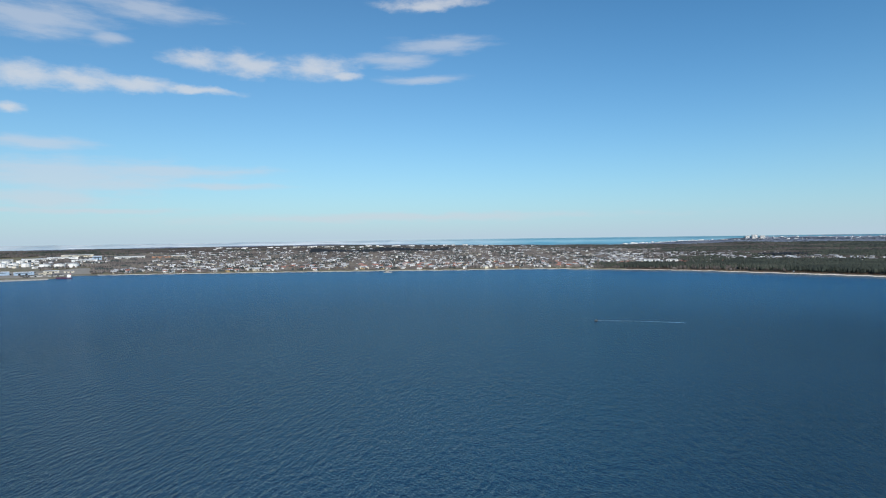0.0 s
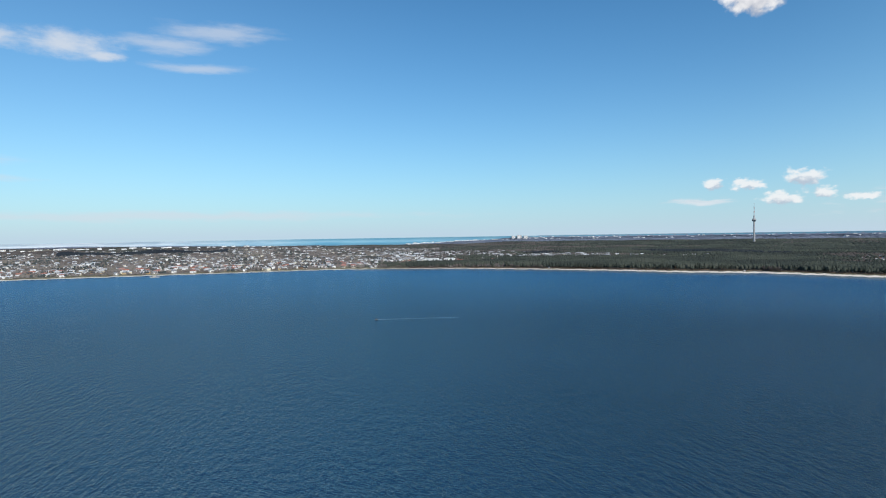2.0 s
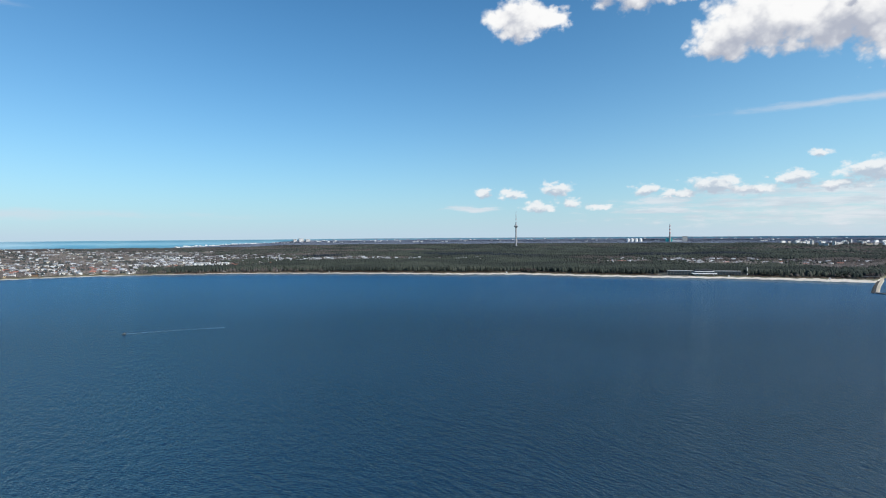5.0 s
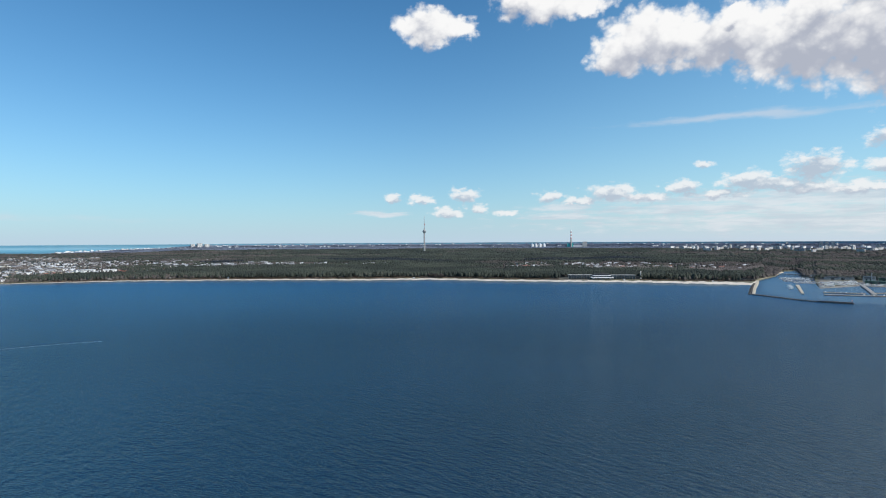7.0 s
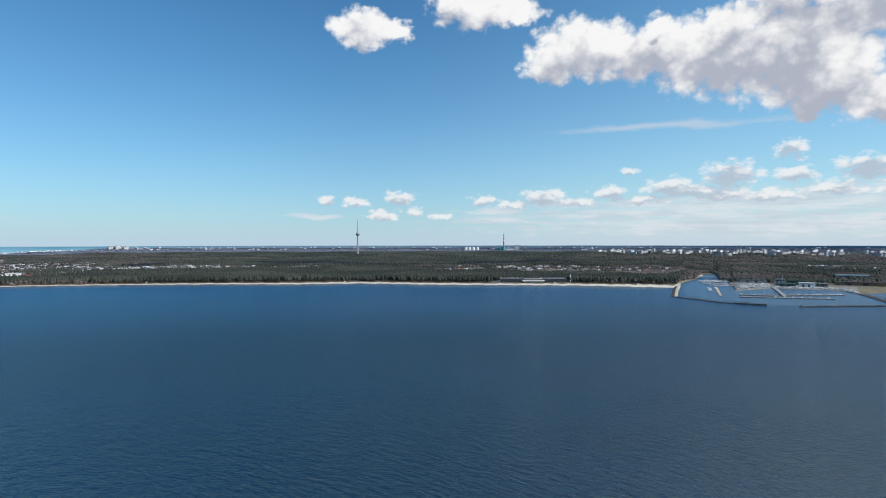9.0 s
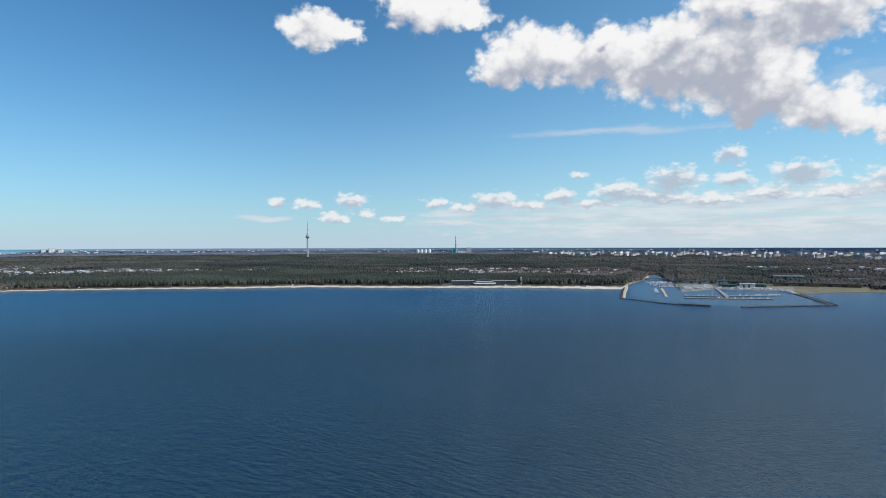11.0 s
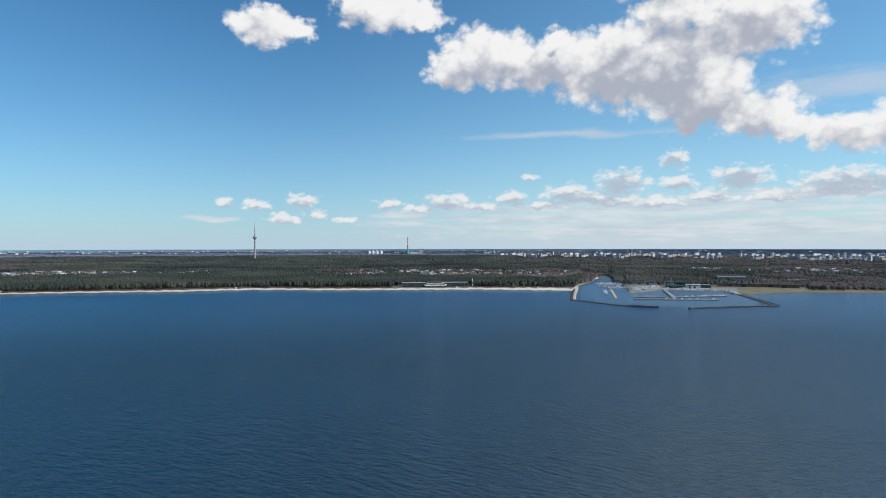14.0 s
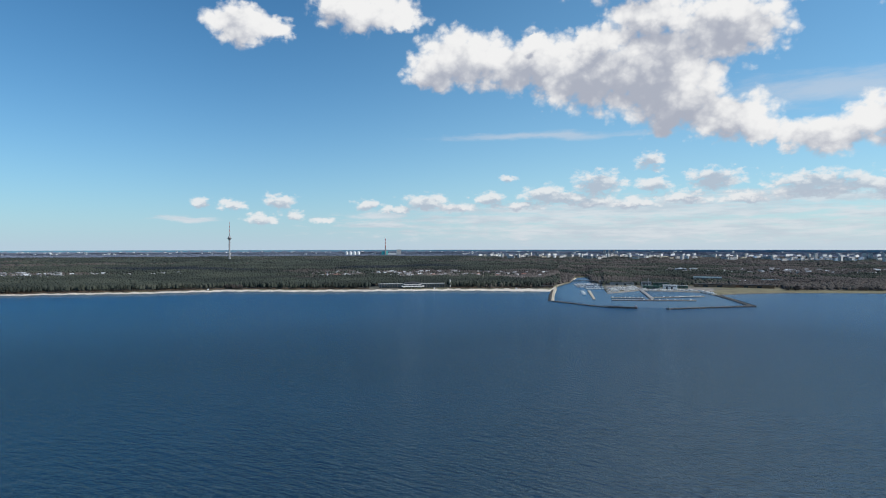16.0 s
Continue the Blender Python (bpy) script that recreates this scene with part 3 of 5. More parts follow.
def box(sx, sy, sz, x=0.0, y=0.0, z=0.0, bevel=0.0, bm=None):
    """A box that stands on z, centred on x and y."""
    bm = bm or bmesh.new()
    vs = bmesh.ops.create_cube(bm, size=1, matrix=Matrix.Translation((x, y, z + sz / 2)) @ Matrix.Diagonal((sx, sy, sz, 1)))["verts"]
    if bevel:
        edges = {e for v in vs for e in v.link_edges}
        bmesh.ops.bevel(bm, geom=list(edges), offset=bevel, segments=1, affect="EDGES")
    return bm


def lathe(profile, sides=16, bm=None, x=0.0, y=0.0, cap=True):
    """A turned body from (radius, z) pairs."""
    bm = bm or bmesh.new()
    rings = []
    for r, z in profile:
        rings.append([bm.verts.new((x + r * math.cos(2 * math.pi * k / sides), y + r * math.sin(2 * math.pi * k / sides), z)) for k in range(sides)])
    for a, b in zip(rings, rings[1:]):
        for k in range(sides):
            bm.faces.new((a[k], a[(k + 1) % sides], b[(k + 1) % sides], b[k]))
    if cap:
        bm.faces.new(rings[0][::-1])
        bm.faces.new(rings[-1])
    return bm


def gable(sx, sy, rise, z, over=0.5, thick=0.25, hip=0.0, bm=None):
    """A pitched roof with eaves, its ridge along x; hip draws the ridge's ends in."""
    bm = bm or bmesh.new()
    hx, hy = sx / 2 + over, sy / 2 + over
    low = [bm.verts.new(p) for p in ((-hx, -hy, z), (hx, -hy, z), (hx, hy, z), (-hx, hy, z))]
    mid = [bm.verts.new((v.co.x, v.co.y, z + thick)) for v in low]
    r0, r1 = bm.verts.new((-hx + hip, 0, z + rise)), bm.verts.new((hx - hip, 0, z + rise))
    bm.faces.new(low[::-1])
    for k in range(4):
        bm.faces.new((low[k], low[(k + 1) % 4], mid[(k + 1) % 4], mid[k]))
    bm.faces.new((mid[0], mid[1], r1, r0))
    bm.faces.new((mid[2], mid[3], r0, r1))
    bm.faces.new((mid[1], mid[2], r1))
    bm.faces.new((mid[3], mid[0], r0))
    return bm


def strip(points, width, low, high, bm=None):
    """A raised way along points (x, y), with sloping sides."""
    bm = bm or bmesh.new()
    pts = [Vector(p) for p in points]
    rows = []
    for k, p in enumerate(pts):
        d = (pts[min(k + 1, len(pts) - 1)] - pts[max(k - 1, 0)]).normalized()
        nrm = Vector((-d.y, d.x))
        w = width[k] if isinstance(width, (list, tuple)) else width
        rows.append([bm.verts.new((*(p + nrm * o), z)) for o, z in ((-w / 2 - 1.5, low), (-w / 2, high), (w / 2, high), (w / 2 + 1.5, low))])
    for a, b in zip(rows, rows[1:]):
        for k in range(3):
            bm.faces.new((a[k], b[k], b[k + 1], a[k + 1]))
    for r in (rows[0], rows[-1]):
        bm.faces.new(r)
    bmesh.ops.recalc_face_normals(bm, faces=bm.faces)
    return bm


def spot(az, r, up=0.0, turn=None, ground=True):
    """The pose at a place of the plan; things there face the sea unless turned (degrees), and shrink as the distance does."""
    p = on_land(np.array([az]), np.array([r]), up)[0] if ground else np.array([*polar(np.array([az]), np.array([r]))[0], up])
    q, s = drawn_in(p)
    t = -az if turn is None else turn
    return pose(*q[0], 0, 0, t) @ Matrix.Diagonal((s[0], s[0], s[0], 1))


def set_at(ob, m):
    ob.matrix_basis = m
    return ob


def repeat(ob, m):
    """A copy of a thing at a pose that may have a size of its own."""
    c = copy_thing(ob, m)
    c.matrix_basis = m
    return c


def stone_heap(name, points, width, rows, size, base, parent, seed):
    """Boulders along a line, as one joined part."""
    rng = np.random.default_rng(seed)
    pts = np.array(points, float)
    seg = np.hypot(*np.diff(pts, axis=0).T)
    total = seg.sum()
    n = int(total / size * rows)
    d = rng.uniform(0, total, n)
    k = np.clip(np.searchsorted(np.cumsum(seg), d), 0, len(seg) - 1)
    f = (d - np.concatenate([[0], np.cumsum(seg)])[k]) / seg[k]
    c = pts[k] + (pts[k + 1] - pts[k]) * f[:, None]
    dirs = (pts[k + 1] - pts[k]) / seg[k][:, None]
    side = rng.uniform(-1, 1, n)
    c = c + np.stack([-dirs[:, 1], dirs[:, 0]], 1) * (side * width / 2)[:, None]
    z = base + (1 - np.abs(side)) * 0.8
    cube = np.array([(-1, -1, -1), (1, -1, -1), (1, 1, -1), (-1, 1, -1), (-.7, -.7, 1), (.7, -.7, 1), (.7, .7, 1), (-.7, .7, 1)]) * 0.5
    face = np.array([(0, 1, 5, 4), (1, 2, 6, 5), (2, 3, 7, 6), (3, 0, 4, 7), (4, 5, 6, 7)])
    v = cube[None] * rng.uniform(0.6, 1.4, (n, 8, 3)) * size * rng.uniform(0.6, 1.3, (n, 1, 1))
    v[:, :, 0] += c[:, None, 0]
    v[:, :, 1] += c[:, None, 1]
    v[:, :, 2] += z[:, None]
    ob = mesh_object(name, v.reshape(-1, 3), (face[None] + 8 * np.arange(n)[:, None, None]).reshape(-1, 4), ROCK, parent)
    return tagged(ob, kind="stuff")


# ---------------------------------------------------------------- far landmarks
def television_tower():
    t = thing("television_tower", "tall slender grey concrete television tower with round pod above woods", "tower")
    part("base_hall", lathe([(19, 0), (19, 7), (17, 8)], 20), CONCRETE, t)
    part("shaft", lathe([(9.5, 0), (7.6, 20), (6.6, 60), (6.0, 120), (5.6, 172)], 20), TOWERC, t)
    pod = part("pod", lathe([(5.6, 160), (9, 164), (12, 170), (15.5, 172), (15.8, 175), (15.5, 178), (12, 180), (11.5, 186), (9, 189), (5, 191)], 28), TOWERC, t)
    part("window_band", lathe([(15.6, 173), (16.1, 173.4), (16.1, 176.4), (15.6, 176.8)], 28, cap=False), GLASS, pod, "dark ring of observation windows")
    part("collar", lathe([(4.6, 191), (4.2, 204), (5.4, 205), (5.4, 208), (3.4, 210)], 16), TOWERC, t)
    z = 210.0
    for k, (r, h) in enumerate(((2.6, 18), (2.4, 16), (2.0, 16), (1.7, 15), (1.4, 14), (1.0, 13))):
        a = part("antenna_section", lathe([(r, z), (r * 0.94, z + h)], 8), (STEEL, RED)[k % 2 == 1], t, ("steel grey" if k % 2 == 0 else "red painted") + " antenna section")
        z += h
    set_at(t, spot(47.54, 5132, -2))


def power_station():
    t = thing("power_station", "distant power station with teal hall and striped chimney", "power station")
    part("boiler_hall", box(78, 45, 44, -10, 0, 0, 0.5), TEAL, t, "bright teal clad boiler hall")
    part("turbine_hall", box(150, 40, 22, 90, 5, 0, 0.5), PALE, t)
    part("fuel_bunker", box(56, 40, 62, 172, 0, 0, 0.5), GREY, t, "grey tall box building")
    part("bunker_roof", box(58, 42, 3, 172, 0, 62), DARKROOF, t)
    z, r = 0.0, 9.5
    stack = part("chimney", lathe([(9.5, 0), (7.6, 100)], 18, x=0, y=-30), CONCRETE, t, "pale chimney with red bands")
    for k in range(6):
        z0, z1 = 100 + k * 20.0, 120 + k * 20.0
        r0, r1 = 7.6 - k * 0.45, 7.6 - (k + 1) * 0.45
        part("band", lathe([(r0, z0), (r1, z1)], 18, x=0, y=-30), (RED if k % 2 == 0 else WHITE), stack)
    set_at(t, spot(61.2, 7942, 6))
    silo = thing("storage_silo", "white round storage silo with domed top, far inland", "silo", "silos by the power station")
    part("drum", lathe([(18, 0), (18, 36)], 20), WHITE, silo)
    part("dome", lathe([(18.4, 36), (17, 41), (12, 46), (5, 49), (0.5, 50)], 20), PALE, silo)
    set_at(silo, spot(57.64, 7740, 0))
    for a in (57.98, 58.36, 58.73):
        repeat(silo, spot(a, 7740, 0))


def slab_block(w, d, floors, wall, label, group="apartment blocks", storey=2.9, name="apartment_block", strips=True):
    t = thing(name, label, "apartment block", group)
    h = floors * storey
    part("wall", box(w, d, h), wall, t)
    part("roof", box(w + 0.8, d + 0.8, 1.2, 0, 0, h), DARKROOF, t)
    part("roof_hut", box(5, 4, 2.6, w * 0.2, 0, h + 1.2), wall, t)
    if strips:
        band = None
        for k in range(floors):
            z = k * storey + 1.0
            if band is None:
                band = part("window_band", box(w * 0.94, 0.3, 0.9, 0, -d / 2 - 0.05, 0), GLASS, t, "dark row of windows")
                band.location = (0, 0, z)
            else:
                again(band, Matrix.Translation((0, 0, z)), t)
        for x in (-w * 0.3, 0, w * 0.3):
            part("stair_bay", box(2.4, 0.7, h, x, -d / 2 - 0.2, 0), wall, t)
    return t


def apartment_district():
    rng = random.Random(4)
    kinds = [slab_block(62, 13, 9, PANELC, "pale concrete panel apartment block with dark window rows"),
             slab_block(96, 13, 9, PANELC, "long weathered panel apartment block with dark window rows"),
             slab_block(26, 22, 16, PANELC, "tall pale concrete apartment tower with flat roof"),
             slab_block(70, 14, 5, CREAM, "low cream apartment block with flat roof"),
             slab_block(40, 14, 12, WHITE, "white twelve-storey apartment block"),
             # blue wall colour stands in for bluish shade on the blocks' faces
             slab_block(46, 13, 9, BLUE, "panel apartment block, its blue wall standing in for shaded faces")]
    used = set()

    def stand(k, m):
        m = m @ Matrix.Diagonal((0.78, 0.78, 0.72, 1))
        if k in used:
            return repeat(kinds[k], m)
        used.add(k)
        return set_at(kinds[k], m)

    for a in np.arange(70.5, 104.5, 0.42):
        r = 5900 + 500 * math.sin(a * 1.7) - 22 * (a - 72)
        k = rng.choice((0, 0, 1, 3, 4, 0, 2)) if a < 93 else rng.choice((0, 1, 4, 0, 5, 5, 2))
        stand(k, spot(a + rng.uniform(-.15, .15), r + rng.uniform(-250, 250), 8, -a + rng.choice((40, 52, 62, 58, -25, -18))))
    for a in np.arange(94.6, 100.4, 0.33):
        stand(rng.choice((0, 5, 4, 5)), spot(a, 5050 + rng.uniform(-60, 60), 0, -a + rng.choice((50, 40, 60))))
    for a in (81.25, 81.65, 82.05):
        stand(2, spot(a, 6640, 14, -a) @ Matrix.Diagonal((1.25, 1.2, 1.45, 1)))
    stand(2, spot(84.93, 6139, 14, -84.9) @ Matrix.Diagonal((1.3, 1.2, 1.1, 1)))
    stand(1, spot(78.0, 6143, 10, -78) @ Matrix.Diagonal((1.1, 1.1, 1.4, 1)))
    for a in (100.7, 101.1, 101.85):
        stand(2, spot(a, 5620, 18, -a) @ Matrix.Diagonal((1.2, 1.2, 1.1, 1)))
    # the far sea-front town and the tall trio
    for a, w, f in ((26.62, 70, 1.5), (27.18, 90, 1.75), (27.78, 84, 1.45)):
        stand(2, spot(a, 9499, -8, -a + 22) @ Matrix.Diagonal((w / 26, 1.8, 1.25 * f, 1)))
    plain = slab_block(64, 16, 6, WHITE, "distant white building on the far sea front", "far sea-front buildings", strips=False)
    for a in np.arange(16.6, 31.0, 0.27):
        m = spot(a + rng.uniform(-.08, .08), min(9150, float(far_coast(a)) - 420) + rng.uniform(-250, 350), 2, -a + rng.choice((10, 30, 20))) @ Matrix.Diagonal((rng.uniform(0.25, 0.8), 1.0, rng.uniform(0.5, 1.15), 1))
        if a < 16.7:
            set_at(plain, m)
        else:
            repeat(plain, m)
    for i in range(64):
        a = 70 + 35 * (i + rng.random()) / 64
        repeat(plain, spot(a, rng.uniform(6300, 7600), 4, -a + rng.choice((40, 52, 62))) @ Matrix.Diagonal((rng.uniform(0.3, 0.9), 0.8, rng.uniform(0.8, 1.5), 1)))
    for i in range(34):
        a = -21.5 + 26.0 * (i + rng.random()) / 34
        repeat(plain, spot(a, rng.uniform(4650, 5350), 2, -a + rng.choice((0, 20, -15, 40))) @ Matrix.Diagonal((rng.uniform(0.3, 0.8), 0.8, rng.uniform(0.6, 1.0), 1)))
    for a in (-14.2, -13.3, -12.4, -11.6, -19.2, -6.0, 4.5, 9.8):
        stand(3, spot(a, 4900 + rng.uniform(-200, 300), 2, -a + rng.choice((0, 15))))


def works_hall(w, d, h, wall, roof, label, name="works_hall", group="", rise=2.0):
    t = thing(name, label, "hall", group)
    part("wall", box(w, d, h, 0, 0, 0, 0.1), wall, t)
    part("roof", gable(w, d, rise, h, 0.5, 0.4), roof, t)
    g = part("gate", box(w * 0.12, 0.3, h * 0.6, -w * 0.22, -d / 2 - 0.1, 0), GLASS, t, "dark gate")
    again(g, Matrix.Translation((w * 0.34, 0, 0)), t)
    part("window_band", box(w * 0.8, 0.3, h * 0.16, 0, -d / 2 - 0.08, h * 0.68), GLASS, t)
    return t


def far_halls():
    rng = random.Random(9)
    kinds = [works_hall(70, 40, 14, WHITE, PALE, "distant white works hall with shallow pale roof", group="distant halls"),
             works_hall(110, 50, 13, WHITE, PALE, "distant pale warehouse with pale sheet roof", group="distant halls"),
             works_hall(50, 40, 22, WHITE, SHEET, "distant white works building among trees", group="distant halls")]
    first = [True, True, True]
    for i in range(120):
        a = rng.uniform(28, 104)
        r = rng.choice((8600, 9500, 11000, 12500)) * rng.uniform(0.94, 1.06)
        if a > 68 and r < 7000:
            r += 1500
        k = rng.choice((0, 0, 1, 2))
        m = spot(a, r, 8, -a + rng.uniform(30, 60)) @ Matrix.Diagonal((0.6, 0.6, 0.75, 1))
        if first[k]:
            set_at(kinds[k], m)
            first[k] = False
        else:
            repeat(kinds[k], m)


# ---------------------------------------------------------------- houses
def house(w, d, h, rise, wall, roof, label, hip=0.0):
    t = thing("house", label, "house", "houses of the suburb")
    part("wall", box(w, d, h), wall, t)
    part("roof", gable(w, d, rise, h, 0.6, 0.3, hip), roof, t)
    part("chimney", box(0.9, 0.9, 2.2, w * 0.2, 0.6, h + rise * 0.55), ORANGE, t)
    win = part("window", box(1.5, 0.2, 1.4, 0, -d / 2 - 0.05, 0), GLASS, t)
    win.location = (-w * 0.3, 0, 1.1)
    for x, z in ((0, 1.1), (w * 0.3, 1.1), (-w * 0.2, 3.7), (w * 0.2, 3.7)):
        if z < h - 1.2:
            again(win, Matrix.Translation((x, 0, z)), t)
    part("door", box(1.1, 0.2, 2.1, w * 0.14, -d / 2 - 0.05, 0), BROWN, t)
    return t


HOUSE_SPOTS = []


def house_places():
    rng = random.Random(21)

    def fill(a0, a1, d0, d1, n, gap=15):
        made = 0
        for k in range(n * 8):
            a, d = rng.uniform(a0, a1), d0 + (d1 - d0) * rng.random()
            r = float(shore(a)) + d
            x, y = r * math.sin(radians(a)), r * math.cos(radians(a))
            if all((x - p) ** 2 + (y - q) ** 2 > gap * gap for p, q, *_ in HOUSE_SPOTS[-400:]):
                HOUSE_SPOTS.append((x, y, a, r, d))
                made += 1
                if made >= n:
                    return

    fill(-29, 14, 45, 420, 300, 17)
    fill(-26, 17, 420, 1000, 380)
    fill(-24, 20, 1000, 2300, 470)
    fill(14, 26, 350, 1300, 240)
    fill(24, 36, 640, 1000, 180)
    fill(20, 30, 1000, 1500, 80)
    fill(34, 45, 700, 930, 60)
    fill(55, 76, 560, 900, 110)
    fill(-26, 17, 1450, 2700, 230)
    fill(86, 103, 900, 1250, 70)
    fill(-37, -29, 700, 1500, 60)


def houses():
    house_places()
    rng = random.Random(5)
    kinds = [house(13, 10, 6.0, 3.2, WHITE, SHEET, "white rendered house with grey pitched roof among bare trees"),
             house(13, 10, 6.0, 3.2, WHITE, TILE, "white rendered house with red tile roof among bare trees"),
             house(14, 10, 5.0, 3.4, CREAM, TILE, "cream house with steep red tile roof"),
             house(16, 11, 6.8, 1.0, WHITE, PALE, "white modern house with shallow pale roof"),
             house(12, 10, 5.8, 3.4, OCHRE, SHEET, "ochre house with grey hipped roof", 3.0),
             house(12, 9, 5.4, 3.2, BROWN, DARKROOF, "dark timber house with black pitched roof"),
             house(16, 10, 6.6, 2.0, GREY, PALE, "grey rendered house with pale sheet roof"),
             house(14, 10, 6.2, 2.4, CREAM, PALE, "cream rendered house with pale sheet roof")]
    first = [True] * len(kinds)
    order = sorted(range(len(HOUSE_SPOTS)), key=lambda k: HOUSE_SPOTS[k][3])
    rest = []
    for rank, k in enumerate(order):
        x, y, a, r, d = HOUSE_SPOTS[k]
        m = spot(a, r, -0.2, -a + rng.choice((0, 20, -25, 45, 80, -60))) @ Matrix.Scale(rng.uniform(1.0, 1.3), 4)
        i = rng.choice((0, 0, 0, 1, 1, 3, 3, 3, 5, 6, 7, 7, 2, 4))
        if rank < 300:
            if first[i]:
                set_at(kinds[i], m)
                first[i] = False
            else:
                repeat(kinds[i], m)
        else:
            rest.append((i, m))
    # those deeper in the suburb, too small to tell apart one by one
    for i, mats in enumerate(((WHITE, SHEET), (CREAM, SHEET), (WHITE, DARKROOF), (WHITE, PALE))):
        walls, roofs = bmesh.new(), bmesh.new()
        for j, (kind, m) in enumerate(rest):
            if j % 4 != i:
                continue
            for bm, make in ((walls, lambda b: box(13, 10, 6.2, bm=b)), (roofs, lambda b: gable(13, 10, 2.2, 6.2, 0.6, bm=b))):
                n0 = len(bm.verts)
                make(bm)
                bm.verts.ensure_lookup_table()
                for v in bm.verts[n0:]:
                    v.co = m @ v.co
        g = thing("distant_houses", "many small houses with pitched roofs among bare trees", "houses", kind="stuff")
        part("walls", walls, mats[0], g)
        part("roofs", roofs, mats[1], g)


# ---------------------------------------------------------------- woods
def taken(x, y):
    """True at buildings and yards, and where trees would hide houses from the camera."""
    az, r = np.degrees(np.arctan2(x, y)), np.hypot(x, y)
    d = r - shore(az)
    clear = (az > 76.0) & (az < 80.8) & (d < 30)
    clear |= (az > 75.2) & (az <= 77.0) & (r < 1960)
    clear |= (az > 80.3) & (az < 89) & (r < 2060)
    clear |= (az >= 87.5) & (az < 94.3) & (r < 2110)
    clear |= (az >= 94) & (d < 85 - 3 * (az - 94))
    clear |= (az > 60.3) & (az < 67.3) & (r < 1935)
    clear |= (az < -30.5) & (d < 520)
    # cleared and thinned to let the houses behind show from the camera
    clear |= (az > 18.2) & (az < 21.8) & (r > 2480) & (r < 2650)
    thin = ((az > 24) & (az < 37) & (d > 520) & (d < 980)) | ((az > 34) & (az < 45) & (d > 590) & (d < 940))
    thin |= ((az > 55) & (az < 74) & (d > 540) & (d < 910)) | ((az > 86) & (az < 103) & (d > 760) & (d < 1260))
    clear |= thin & (np.sin(x * 12.9 + y * 78.2) * 43758.5 % 1.0 < 0.55)
    return clear


PINE_V = np.array([(math.cos(k * math.pi / 3), math.sin(k * math.pi / 3), 0.36) for k in range(6)]
                  + [(0.84 * math.cos(k * math.pi / 3 + 0.5), 0.84 * math.sin(k * math.pi / 3 + 0.5), 0.76) for k in range(6)] + [(0, 0, 1.0)])
BALL_V = np.array([(0.95 * math.cos(k * math.pi / 3), 0.95 * math.sin(k * math.pi / 3), 0.30) for k in range(6)]
                  + [(0.82 * math.cos(k * math.pi / 3 + 0.5), 0.82 * math.sin(k * math.pi / 3 + 0.5), 0.74) for k in range(6)] + [(0, 0, 0.96)])
CROWN_F = np.array([(k, (k + 1) % 6, 6 + k) for k in range(6)] + [((k + 1) % 6, 6 + (k + 1) % 6, 6 + k) for k in range(6)]
                   + [(6 + k, 6 + (k + 1) % 6, 12) for k in range(6)])


def crowns(name, az, r, tall, wide, template, mat, seed, label, category, trunks=False, lift=0.0):
    """Many rough crowns on the land as one object; lift raises closed canopies off the ground."""
    if len(az) == 0:
        return
    rng = np.random.default_rng(seed)
    n = len(az)
    base, s = drawn_in(on_land(az, r, lift))
    h, w = tall * rng.uniform(0.75, 1.2, n), wide * rng.uniform(0.7, 1.3, n)
    v = template[None].repeat(n, 0) * rng.uniform(0.78, 1.2, (n, 13, 1))
    v[:, :, 0] *= w[:, None]
    v[:, :, 1] *= w[:, None]
    v[:, :, 2] = template[None, :, 2] * h[:, None] * rng.uniform(0.88, 1.1, (n, 13))
    turn = rng.uniform(0, 6.28, n)
    x = v[:, :, 0] * np.cos(turn)[:, None] - v[:, :, 1] * np.sin(turn)[:, None]
    y = v[:, :, 0] * np.sin(turn)[:, None] + v[:, :, 1] * np.cos(turn)[:, None]
    v = np.stack([x, y, v[:, :, 2]], -1) * s[:, None, None] + base[:, None, :]
    t = thing(name, label, category, kind="stuff")
    mesh_object("crowns", v.reshape(-1, 3), (CROWN_F[None] + 13 * np.arange(n)[:, None, None]).reshape(-1, 3), mat, t, smooth=True)
    if trunks:
        ring = np.array([(math.cos(k * 2.094) * 0.28, math.sin(k * 2.094) * 0.28, 0) for k in range(3)])
        q = np.concatenate([ring, ring * 0.6 + (0, 0, 1)])[None].repeat(n, 0)
        q[:, 3:, 2] = (h * 0.55)[:, None]
        q = q * s[:, None, None] + base[:, None, :]
        f = np.array([(k, (k + 1) % 3, 3 + (k + 1) % 3, 3 + k) for k in range(3)])
        mesh_object("trunks", q.reshape(-1, 3), (f[None] + 6 * np.arange(n)[:, None, None]).reshape(-1, 4), BARK, t)


def scatter(rng, a0, a1, r0, r1, per):
    """Places spread evenly over a ring sector, one for each per square metres; r0 and r1 may follow the shore."""
    ra, rb = np.min(r0(np.linspace(a0, a1, 50))), np.max(r1(np.linspace(a0, a1, 50)))
    n = int(radians(a1 - a0) * (rb * rb - ra * ra) / 2 / per)
    az, r = rng.uniform(a0, a1, n), np.sqrt(rng.uniform(ra * ra, rb * rb, n))
    ok = (r > r0(az)) & (r < r1(az))
    az, r = az[ok], r[ok]
    p = polar(az, r)
    ok = ~taken(p[:, 0], p[:, 1])
    return az[ok], r[ok]


